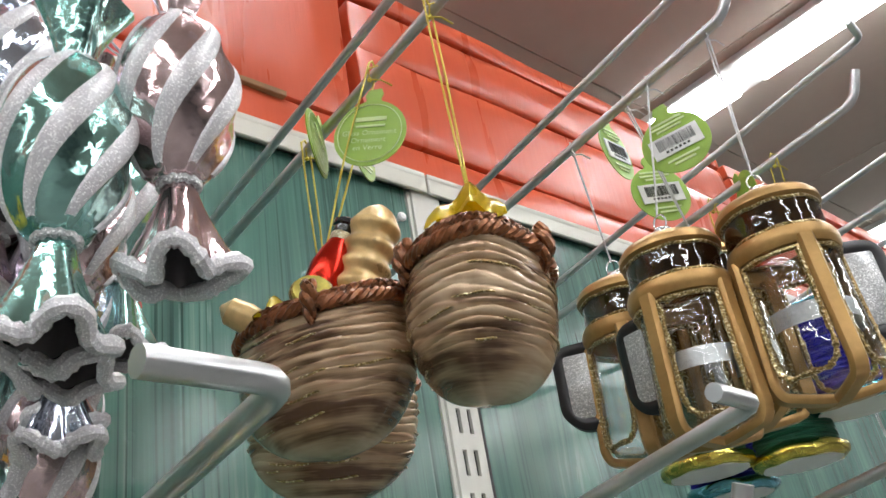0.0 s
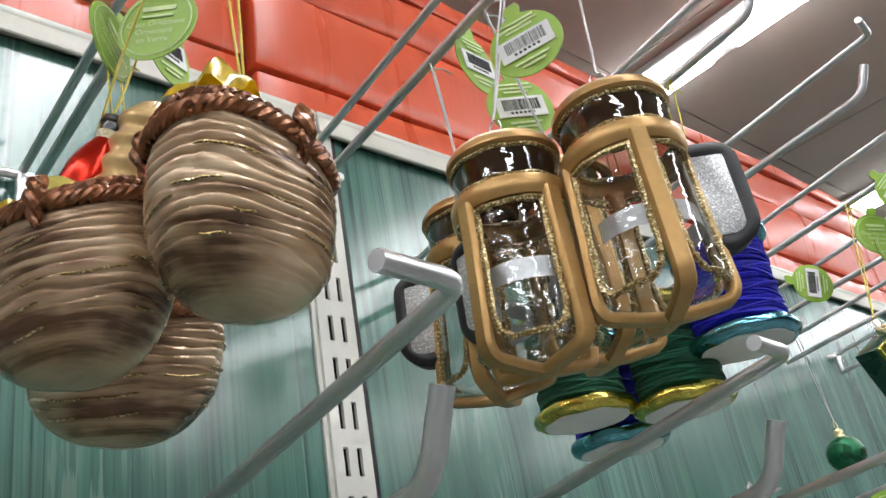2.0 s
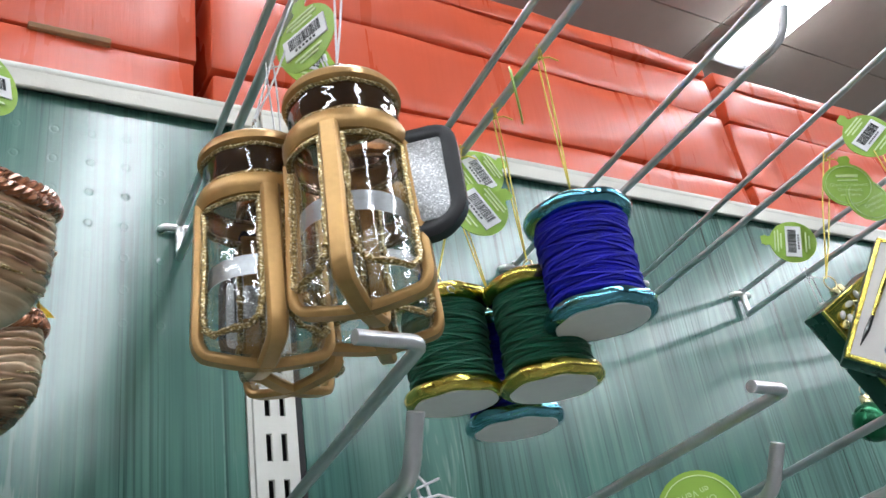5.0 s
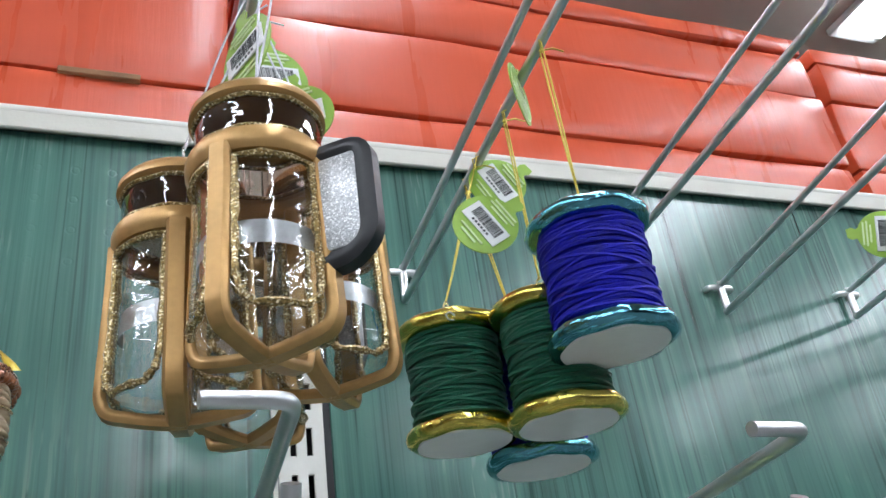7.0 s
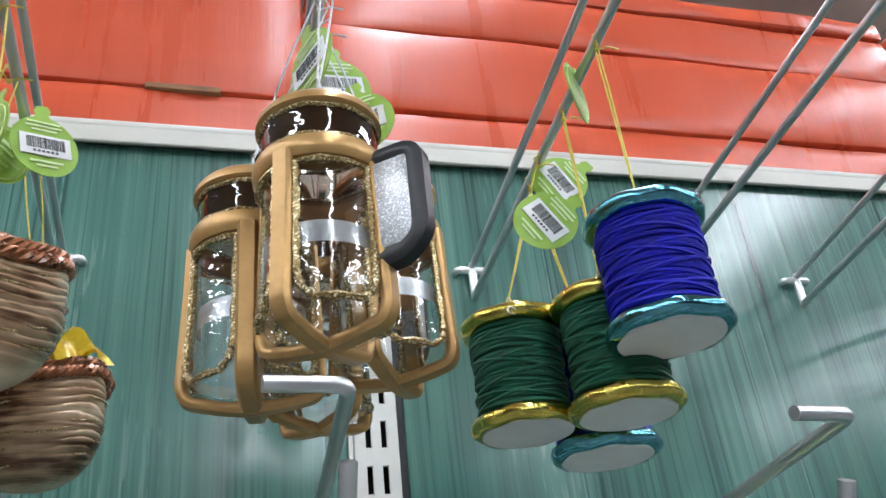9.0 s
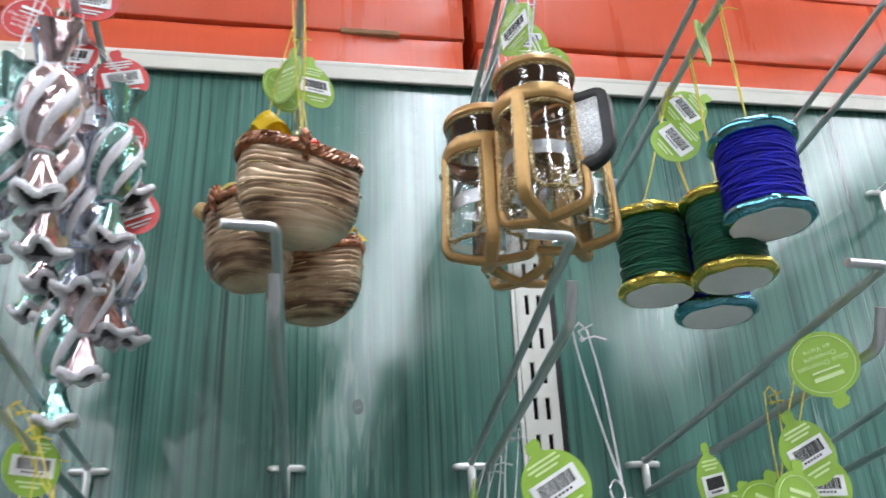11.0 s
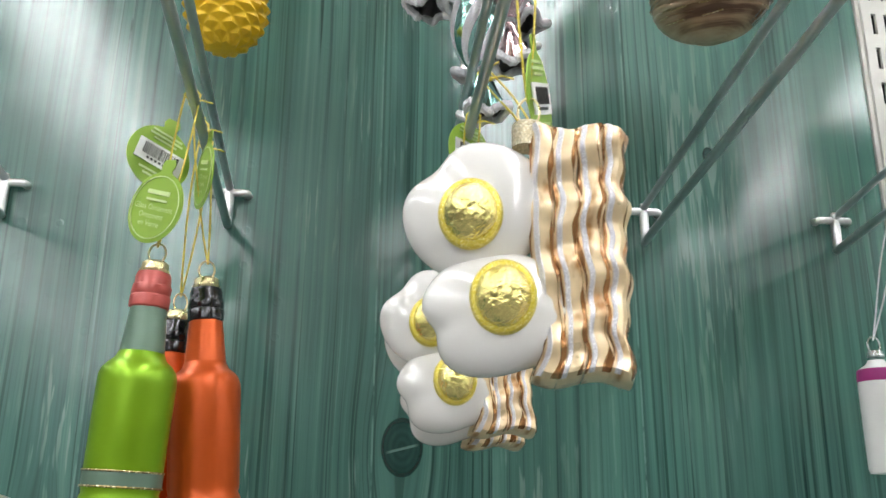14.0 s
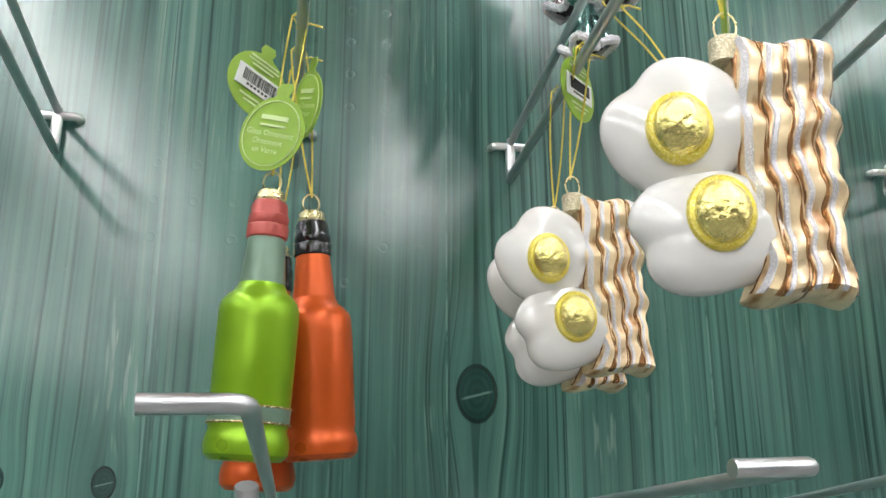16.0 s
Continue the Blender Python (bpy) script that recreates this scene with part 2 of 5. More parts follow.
    L(bp.outputs[0], b.inputs["Normal"])
    b.inputs["Roughness"].default_value = 0.19
    b.inputs["Specular IOR Level"].default_value = 0.78
    b.inputs["Coat Weight"].default_value = 0.2
    b.inputs["Coat Roughness"].default_value = 0.2
    return m


M_PANEL = panel_material()
M_TRIM = mat("cream_painted_steel", (0.62, 0.6, 0.53), 0.42, 0, 0.05, 8, 0.05, 400)
M_UPRIGHT = mat("ivory_painted_steel", (0.66, 0.65, 0.6), 0.4, 0, 0.05, 14, 0.05, 300)
M_BLACK = mat("black_rubber_edge_and_slot_shade", (0.012, 0.012, 0.013), 0.5, 0, 0.1, 80)
M_CHROME = mat("zinc_plated_wire", (0.6, 0.61, 0.62), 0.36, 1.0, 0.06, 40)
M_WELD = mat("bright_zinc_crossbar", (0.8, 0.8, 0.79), 0.3, 1.0, 0.1, 60, 0.1, 500)
M_RED = mat("glossy_red_carton", (0.57, 0.087, 0.035), 0.27, 0, 0.06, 5, 0.14, 25, stretch=(6, 1, 0.5))
M_SLOT = mat("raw_cardboard", (0.25, 0.13, 0.06), 0.8, 0, 0.2, 60)
M_CEIL = mat("matte_ceiling_board", (0.6, 0.53, 0.465), 0.9, 0, 0.06, 3, 0.1, 60)
# mid grey, so that the unseen walls bounce and reflect little light
M_ROOM = mat("grey_wall_paint", (0.23, 0.23, 0.225), 0.8, 0, 0.05, 2)
M_FLOOR = mat("grey_vinyl_tile", (0.15, 0.147, 0.14), 0.45, 0, 0.1, 3)
M_TUBE = emit("fluorescent_diffuser", (0.91, 0.95, 1.0), LAMP)
M_HOUSING = mat("white_enamel_housing", (0.75, 0.75, 0.73), 0.4, 0, 0.04, 5)
M_COPPERGOLD = mat("matte_gold_lacquer", (0.46, 0.275, 0.1), 0.32, 0.45, 0.18, 50, 0.06, 200)


def wicker_material():
    """Hand-painted gilt wicker: cream and brown bands along the ribs, dark brown patches, a glossy lacquer."""
    m = bpy.data.materials.new("painted_gilt_wicker")
    m.use_nodes = True
    nt = m.node_tree
    b = nt.nodes["Principled BSDF"]
    tc = nt.nodes.new("ShaderNodeTexCoord")

    def nz(s, d):
        mp, n = nt.nodes.new("ShaderNodeMapping"), nt.nodes.new("ShaderNodeTexNoise")
        mp.inputs["Scale"].default_value = s
        n.inputs["Scale"].default_value, n.inputs["Detail"].default_value = 1.0, d
        nt.links.new(tc.outputs["Object"], mp.inputs[0])
        nt.links.new(mp.outputs[0], n.inputs["Vector"])
        return n.outputs[0]
    bands, patch, fine = nz((14, 14, 230), 3), nz((30, 30, 26), 3), nz((60, 60, 900), 2)
    a = nt.nodes.new("ShaderNodeMath")
    a.operation = "MULTIPLY_ADD"
    a.inputs[1].default_value = 0.75
    nt.links.new(patch, a.inputs[0])
    nt.links.new(bands, a.inputs[2])
    a2 = nt.nodes.new("ShaderNodeMath")
    a2.operation = "MULTIPLY_ADD"
    a2.inputs[1].default_value = 0.25
    nt.links.new(fine, a2.inputs[0])
    nt.links.new(a.outputs[0], a2.inputs[2])
    r = nt.nodes.new("ShaderNodeValToRGB")
    els = r.color_ramp.elements
    els[0].position, els[0].color = 0.72, (0.13, 0.063, 0.03, 1)
    els[1].position, els[1].color = 1.22, (0.76, 0.58, 0.39, 1)
    e = els.new(0.9)
    e.color = (0.45, 0.295, 0.17, 1)
    sc = nt.nodes.new("ShaderNodeMapRange")
    sc.inputs[1].default_value, sc.inputs[2].default_value = 0.74, 1.24
    nt.links.new(a2.outputs[0], sc.inputs[0])
    els[0].position, els[1].position, e.position = 0.1, 0.88, 0.42
    nt.links.new(sc.outputs[0], r.inputs[0])
    nt.links.new(r.outputs[0], b.inputs["Base Color"])
    b.inputs["Metallic"].default_value, b.inputs["Roughness"].default_value = 0.3, 0.26
    b.inputs["Coat Weight"].default_value = 0.35
    return m


M_BRONZE = wicker_material()
M_COPPER = mat("braided_copper_lacquer", (0.23, 0.085, 0.033), 0.26, 0.6, 0.8, 130, 0.3, 400, coat=0.3)
M_CREAM = mat("pearl_cream_bread", (0.66, 0.46, 0.2), 0.3, 0.35, 0.35, 45, coat=0.3)
M_YELLOW = mat("glossy_yellow_lacquer", (0.75, 0.55, 0.02), 0.25, 0.15, 0.2, 70, coat=0.5)
M_LEMON = mat("matte_lemon", (0.6, 0.52, 0.12), 0.4, 0.1, 0.3, 100)
M_REDFOIL = mat("red_foil_lacquer", (0.55, 0.02, 0.008), 0.18, 0.75, 0.25, 50)
M_BLACKGLOSS = mat("black_gloss_lacquer", (0.01, 0.01, 0.011), 0.16, 0, 0.1, 60, 0.15, 300, coat=0.6)
M_BLACKMATT = mat("black_satin_lacquer", (0.012, 0.012, 0.014), 0.38, 0, 0.2, 60, 0.05, 300)
M_GLASS = clear_glass("clear_blown_glass", (0.95, 0.96, 0.96))
M_SMOKE = clear_glass("brown_tinted_glass", (0.42, 0.3, 0.24), 0.03)
M_SILVERBAND = mat("silver_paper_band", (0.62, 0.63, 0.64), 0.3, 0.7, 0.2, 60)
M_CAP = mat("pale_gold_cap", (0.75, 0.66, 0.36), 0.25, 1.0, 0.15, 200, 0.3, 800)
M_CAPSILVER = mat("silver_cap", (0.75, 0.76, 0.77), 0.22, 1.0, 0.1, 200, 0.2, 800)
M_GLITGOLD = glitter("gold_glitter", (0.42, 0.29, 0.1), (1, 0.9, 0.6), 1500, 0.5, 0.3, 1.0)
M_GLITWHITE = glitter("white_glitter", (0.68, 0.66, 0.69), (1, 1, 1), 2600, 0.05, 0.84, 0.2)
M_CAPGLIT = glitter("pale_gold_glitter", (0.72, 0.62, 0.38), (1, 0.95, 0.8), 2200, 0.3, 0.6)
M_GLITSILVER = glitter("silver_glitter", (0.6, 0.61, 0.62), (1, 1, 1), 1900, 0.3, 0.6)
M_STRINGY = mat("yellow_metallic_cord", (0.72, 0.6, 0.1), 0.35, 0.3, 0.2, 900, 0.5, 2500)
M_STRINGS = mat("silver_metallic_cord", (0.72, 0.72, 0.73), 0.35, 0.4, 0.2, 900, 0.5, 2500)
M_TAG = mat("lime_printed_card", (0.27, 0.44, 0.05), 0.42, 0, 0.08, 40)
M_TAGRED = mat("red_printed_card", (0.6, 0.06, 0.06), 0.42, 0, 0.08, 40)
M_LABEL = mat("white_paper_label", (0.8, 0.8, 0.79), 0.5, 0, 0.04, 100)
M_INK = mat("black_print", (0.035, 0.035, 0.035), 0.6, 0, 0.1, 100)
M_PALEINK = mat("pale_print", (0.62, 0.75, 0.36), 0.5, 0, 0.08, 100)
M_BLUEYARN = mat("royal_blue_yarn", (0.006, 0.006, 0.38), 0.7, 0, 0.4, 120, 0.5, 1500)
M_GREENYARN = mat("bottle_green_yarn", (0.004, 0.1, 0.05), 0.55, 0, 0.45, 120, 0.6, 1500, sheen=0.06)
M_TEALFOIL = mat("turquoise_foil", (0.13, 0.38, 0.47), 0.1, 1.0, 0.3, 80, 0.35, 120)
M_GOLDFOIL = mat("yellow_gold_foil", (0.62, 0.52, 0.11), 0.2, 1.0, 0.25, 80, 0.35, 120)
M_WHITE = mat("milk_white_glass", (0.72, 0.705, 0.67), 0.09, 0, 0.02, 20, 0.03, 60, coat=0.7)
M_YOLK = mat("gold_mirror_yolk", (0.92, 0.8, 0.3), 0.17, 0.9, 0.3, 90, 0.8, 330)
M_YOLKRIM = glitter("yellow_glitter", (0.78, 0.63, 0.06), (1, 0.95, 0.5), 3200, 0.3, 0.7, 0.4)


def bacon_material():
    """Cream-gold lacquer with brown scorched blotches that run across each strip."""
    m = mat("gold_bacon_lacquer", (0.8, 0.63, 0.38), 0.3, 0.2, 0.2, 45, 0.1, 90, coat=0.4)
    nt = m.node_tree
    b = nt.nodes["Principled BSDF"]
    tc, mp, n, r, mx = (nt.nodes.new("ShaderNode" + k) for k in ("TexCoord", "Mapping", "TexNoise", "ValToRGB", "Mix"))
    mp.inputs["Scale"].default_value = (110, 20, 62)
    n.inputs["Scale"].default_value, n.inputs["Detail"].default_value = 1.0, 3
    nt.links.new(tc.outputs["Object"], mp.inputs[0])
    nt.links.new(mp.outputs[0], n.inputs["Vector"])
    r.color_ramp.elements[0].position, r.color_ramp.elements[1].position = 0.53, 0.68
    nt.links.new(n.outputs[0], r.inputs[0])
    mx.data_type = "RGBA"
    nt.links.new(r.outputs[0], mx.inputs[0])
    nt.links.new(b.inputs["Base Color"].links[0].from_socket, mx.inputs[6])
    mx.inputs[7].default_value = (0.4, 0.19, 0.055, 1)
    nt.links.new(mx.outputs[2], b.inputs["Base Color"])
    return m


M_BACON = bacon_material()
M_BACONRED = mat("copper_bacon_lacquer", (0.4, 0.19, 0.065), 0.2, 0.6, 0.45, 60, 0.1, 120, coat=0.4)
M_GREENBOT = mat("satin_lime_glass", (0.22, 0.41, 0.014), 0.3, 0.5, 0.06, 20)
M_GREYBOT = mat("grey_green_glass", (0.14, 0.22, 0.16), 0.3, 0.25, 0.06, 30)
M_ORANGEBOT = mat("satin_orange_glass", (0.62, 0.1, 0.015), 0.3, 0.4, 0.1, 20)
M_REDWAX = mat("dull_red_wax", (0.42, 0.075, 0.06), 0.35, 0.1, 0.12, 60)
M_PINE = mat("matte_pineapple_yellow", (0.8, 0.49, 0.012), 0.42, 0.05, 0.12, 60, 0.1, 200)
M_LEAF = mat("green_foil_leaf", (0.012, 0.12, 0.05), 0.25, 0.6, 0.4, 80)
M_CANDYTEAL = mat("mint_mirror_foil", (0.33, 0.6, 0.55), 0.09, 0.92, 0.3, 40, 0.55, 75)
M_CANDYPINK = mat("rose_mirror_foil", (0.68, 0.52, 0.53), 0.09, 0.92, 0.3, 40, 0.55, 75)
M_CANDYBLUE = mat("ice_blue_mirror_foil", (0.52, 0.58, 0.69), 0.09, 0.92, 0.3, 40, 0.55, 75)
# grey painted as shade in the candy wrappers' hollows; also dark print and paint
M_DARK = mat("hollow_shade_and_dark_print", (0.11, 0.1, 0.105), 0.4, 0.3, 0.2, 80)
M_GLUE = mat("white_satin_plastic", (0.8, 0.8, 0.78), 0.3, 0, 0.03, 30, coat=0.2)
M_GLUEGREEN = mat("leaf_green_print", (0.16, 0.46, 0.07), 0.35, 0, 0.1, 60)
M_MAGENTA = mat("magenta_print", (0.38, 0.03, 0.2), 0.35, 0, 0.1, 60)
M_PINKSKIN = mat("dusty_pink_lacquer", (0.62, 0.3, 0.24), 0.3, 0.1, 0.15, 60)
M_PALEGREY = mat("pale_grey_satin_lacquer", (0.6, 0.58, 0.54), 0.3, 0.1, 0.06, 40)
M_DKGREEN = mat("dark_green_lacquer", (0.01, 0.055, 0.035), 0.25, 0.2, 0.3, 60)

# ---------------------------------------------------------------- mesh helpers


def part(name, bm, material, parent=None, label="", smooth=True):
    """Links a bmesh as one mesh object, under a thing or a part."""
    me = bpy.data.meshes.new(name)
    bm.to_mesh(me)
    bm.free()
    if smooth:
        me.polygons.foreach_set("use_smooth", [True] * len(me.polygons))
        me.set_sharp_from_angle(angle=radians(38))
    for m in (material if isinstance(material, (list, tuple)) else (material,)):
        me.materials.append(m)
    ob = new(name, me)
    if parent:
        ob.parent = parent
    if label:
        ob["label"] = label
    return ob


def thing(name, m, label, category, group="", kind=""):
    ob = new(name)
    ob.empty_display_size = 0.01
    ob.matrix_basis = m
    return tagged(ob, label, category, group, kind)


def box(bm, x0, x1, y0, y1, z0, z1, bevel=0.0, seg=2):
    b2 = bmesh.new()
    bmesh.ops.create_cube(b2, size=1.0)
    for v in b2.verts:
        v.co = Vector((x0 + (v.co.x + 0.5) * (x1 - x0), y0 + (v.co.y + 0.5) * (y1 - y0), z0 + (v.co.z + 0.5) * (z1 - z0)))
    if bevel:
        bmesh.ops.bevel(b2, geom=b2.edges[:], offset=bevel, segments=seg, profile=0.5, affect="EDGES")
    merge(bm, b2)
    return bm


def merge(bm, other, m=None):
    if m:
        other.transform(m)
    tmp = bpy.data.meshes.new("tmp")
    other.to_mesh(tmp)
    other.free()
    bm.from_mesh(tmp)
    bpy.data.meshes.remove(tmp)
    return bm


def lathe(profile, segs=32, warp=None, caps=True):
    """A turned body about z. profile: (radius, z) from bottom to top or top to bottom; warp(angle, r, z) moves a point."""
    bm = bmesh.new()
    rings = []
    for r, z in profile:
        ring = []
        for i in range(segs):
            a = 2 * math.pi * i / segs
            p = warp(a, r, z) if warp else (r * math.cos(a), r * math.sin(a), z)
            ring.append(bm.verts.new(p))
        rings.append(ring)
    for a, b in zip(rings, rings[1:]):
        for i in range(segs):
            bm.faces.new((a[i], a[(i + 1) % segs], b[(i + 1) % segs], b[i]))
    if caps:
        bm.faces.new(rings[0][::-1])
        bm.faces.new(rings[-1])
    bmesh.ops.recalc_face_normals(bm, faces=bm.faces[:])
    return bm


def tube(points, radius, segs=8, closed=False, caps=True):
    """A round wire along points; radius a number or one a point."""
    bm = bmesh.new()
    pts = [Vector(p) for p in points]
    n = len(pts)
    rad = radius if isinstance(radius, (list, tuple)) else [radius] * n
    rings, up = [], None
    for i, p in enumerate(pts):
        a = pts[i - 1] if (i or closed) else p
        b = pts[(i + 1) % n] if (i < n - 1 or closed) else p
        d = (b - a).normalized()
        if up is None:
            up = d.orthogonal().normalized()
        up = (up - d * up.dot(d))
        up = up.normalized() if up.length > 1e-6 else d.orthogonal().normalized()
        side = d.cross(up)
        rings.append([bm.verts.new(p + (up * math.cos(2 * math.pi * k / segs) + side * math.sin(2 * math.pi * k / segs)) * rad[i]) for k in range(segs)])
    pairs = list(zip(rings, rings[1:])) + ([(rings[-1], rings[0])] if closed else [])
    for a, b in pairs:
        for k in range(segs):
            bm.faces.new((a[k], a[(k + 1) % segs], b[(k + 1) % segs], b[k]))
    if caps and not closed:
        bm.faces.new(rings[0][::-1])
        bm.faces.new(rings[-1])
    bmesh.ops.recalc_face_normals(bm, faces=bm.faces[:])
    return bm


def bent(points, r=0.006, n=5):
    """The points of a wire with rounded corners."""
    pts = [Vector(p) for p in points]
    out = [pts[0]]
    for a, p, b in zip(pts, pts[1:], pts[2:]):
        d1, d2 = (a - p), (b - p)
        k = min(r, d1.length * 0.45, d2.length * 0.45)
        s, e = p + d1.normalized() * k, p + d2.normalized() * k
        for i in range(n + 1):
            t = i / n
            out.append(s * (1 - t) ** 2 + p * 2 * t * (1 - t) + e * t * t)
    out.append(pts[-1])
    return out


def ribbon(points, width_dir, w, th, bevel=0.0):
    """A flat bar of width w and thickness th along points; width_dir: the way of its width, one for all or one a point."""
    bm = bmesh.new()
    pts = [Vector(p) for p in points]
    rings = []
    for i, p in enumerate(pts):
        d = (pts[min(i + 1, len(pts) - 1)] - pts[max(i - 1, 0)]).normalized()
        wd = Vector(width_dir).normalized()
        wd = (wd - d * wd.dot(d)).normalized()
        nd = d.cross(wd)
        c = 0.3
        prof = [(-1, -c), (-1 + c, -1), (1 - c, -1), (1, -c), (1, c), (1 - c, 1), (-1 + c, 1), (-1, c)]
        rings.append([bm.verts.new(p + wd * (a * w / 2) + nd * (b * th / 2)) for a, b in prof])
    for a, b in zip(rings, rings[1:]):
        for k in range(8):
            bm.faces.new((a[k], a[(k + 1) % 8], b[(k + 1) % 8], b[k]))
    bm.faces.new(rings[0][::-1])
    bm.faces.new(rings[-1])
    bmesh.ops.recalc_face_normals(bm, faces=bm.faces[:])
    return bm
# ---------------------------------------------------------------- the setting
PITCH = 0.1524
Z_LOW, Z_HIGH, TRIM_Z = 1.4, 1.6794, 1.7825
UP_L, UP_R = 0.203, 0.2345


def structure(name, bm, material, label, category, smooth=False):
    return tagged(part(name, bm, material, smooth=smooth), label, category, kind="structure")


structure("floor", box(bmesh.new(), -5, 7, -22, 3, -0.1, 0), M_FLOOR, "grey vinyl tile shop floor", "floor")
# plain walls out of view, added to close the room for reflections and bounce
structure("wall_left", box(bmesh.new(), -5.1, -5, -22, 3, 0, 3.2), M_ROOM, "plain grey unseen wall added to close the room", "wall")
structure("wall_right", box(bmesh.new(), 7, 7.1, -22, 3, 0, 3.2), M_ROOM, "plain grey unseen wall added to close the room", "wall")
structure("wall_front", box(bmesh.new(), -5, 7, -22.1, -22, 0, 3.2), M_ROOM, "plain grey unseen wall added to close the room", "wall")
structure("wall_back", box(bmesh.new(), -5, 7, 3, 3.1, 0, 3.2), M_ROOM, "plain grey unseen wall added to close the room", "wall")
ceil = bmesh.new()
for i in range(10):
    for j in range(21):
        box(ceil, -5 + 1.2 * i + 0.003, -3.8 + 1.2 * i - 0.003, -22 + 1.2 * j + 0.003, min(-20.8 + 1.2 * j, 3) - 0.003, 3.2, 3.22)
box(ceil, -5.1, 7.1, -22.1, 3.1, 3.222, 3.3)
structure("ceiling", ceil, M_CEIL, "matte grey-brown suspended ceiling boards", "ceiling")

# pegboard panels: they butt against the slotted upright
for nm, x0, x1 in (("panel_1", -1.0, UP_L - 0.004), ("panel_2", UP_R + 0.006, 1.42), ("panel_3", 1.47, 2.7)):
    structure(nm, box(bmesh.new(), x0, x1, 0.0, 0.012, 0.15, TRIM_Z + 0.004, 0.001, 1), M_PANEL, "pegboard panel covered in green barn-wood print", "display panel")
tagged(part("gondola_back", box(bmesh.new(), -1.0, 2.7, 0.03, 0.06, 0.0, TRIM_Z), M_ROOM), "painted back board of the shop gondola", "gondola", kind="structure")
tagged(part("plinth", box(bmesh.new(), -1.0, 2.7, -0.02, 0.03, 0.0, 0.15), M_UPRIGHT), "ivory painted plinth under the pegboard", "plinth", kind="structure")


def upright(name, x0, x1):
    """Slotted steel upright: a face with two columns of real slots, a black sheet for the shade behind them, a folded
    edge and a black gap beside it.
    """
    e = thing(name, pose(0, 0, 0), "ivory slotted steel shelving upright between pegboard panels", "upright", kind="structure")
    bm = bmesh.new()
    mid, sw, y0, y1 = (x0 + x1) / 2, 0.0042, -0.004, -0.001
    cols = [x0, mid - 0.0056 - sw / 2, mid - 0.0056 + sw / 2, mid + 0.0056 - sw / 2, mid + 0.0056 + sw / 2, x1]
    zs = [0.15]
    z = 0.18
    while z < TRIM_Z - 0.03:
        zs += [z, z + 0.0195]
        z += 0.0323
    zs.append(TRIM_Z + 0.012)
    grid = [[bm.verts.new((x, y0, z)) for x in cols] for z in zs]
    for r in range(len(zs) - 1):
        for c in range(5):
            if c in (1, 3) and r % 2 == 1:
                continue
            bm.faces.new((grid[r][c], grid[r][c + 1], grid[r + 1][c + 1], grid[r + 1][c]))
    ex = bmesh.ops.extrude_face_region(bm, geom=bm.faces[:])
    for v in ex["geom"]:
        if isinstance(v, bmesh.types.BMVert):
            v.co.y += 0.003
    bmesh.ops.recalc_face_normals(bm, faces=bm.faces[:])
    part("face", bm, M_UPRIGHT, e, smooth=False)
    # the shade in the hollow channel, put in as a flat black sheet
    part("slot_shade", box(bmesh.new(), x0 + 0.002, x1 - 0.002, 0.016, 0.018, 0.15, TRIM_Z), M_BLACK, e, "black sheet painted as the shade behind the slots", smooth=False)
    part("edge_strip", box(bmesh.new(), x1 + 0.0004, x1 + 0.0056, -0.0015, 0.012, 0.15, TRIM_Z + 0.002), M_BLACK, e, "thin black gap strip", smooth=False)
    part("edge_strip", box(bmesh.new(), x0 - 0.0036, x0 - 0.0004, -0.0015, 0.012, 0.15, TRIM_Z + 0.002), M_UPRIGHT, e, smooth=False)
    return e


upright("upright_1", UP_L, UP_R)
upright("upright_2", 1.43, 1.4615)
for nm, x0, x1 in (("trim_1", -1.0, 0.2185), ("trim_2", 0.2205, 1.445), ("trim_3", 1.447, 2.7)):
    bm = bmesh.new()
    box(bm, x0, x1, -0.009, 0.03, TRIM_Z + 0.0145, TRIM_Z + 0.021, 0.0015, 2)
    box(bm, x0, x1, -0.009, -0.005, TRIM_Z, TRIM_Z + 0.0155, 0.001, 1)
    structure(nm, bm, M_TRIM, "cream painted steel rail along the panel's top", "trim", smooth=True)
structure("top_shelf", box(bmesh.new(), -1.0, 2.7, 0.03, 0.5, TRIM_Z + 0.002, TRIM_Z + 0.0185), M_TRIM, "cream steel top shelf", "shelf")


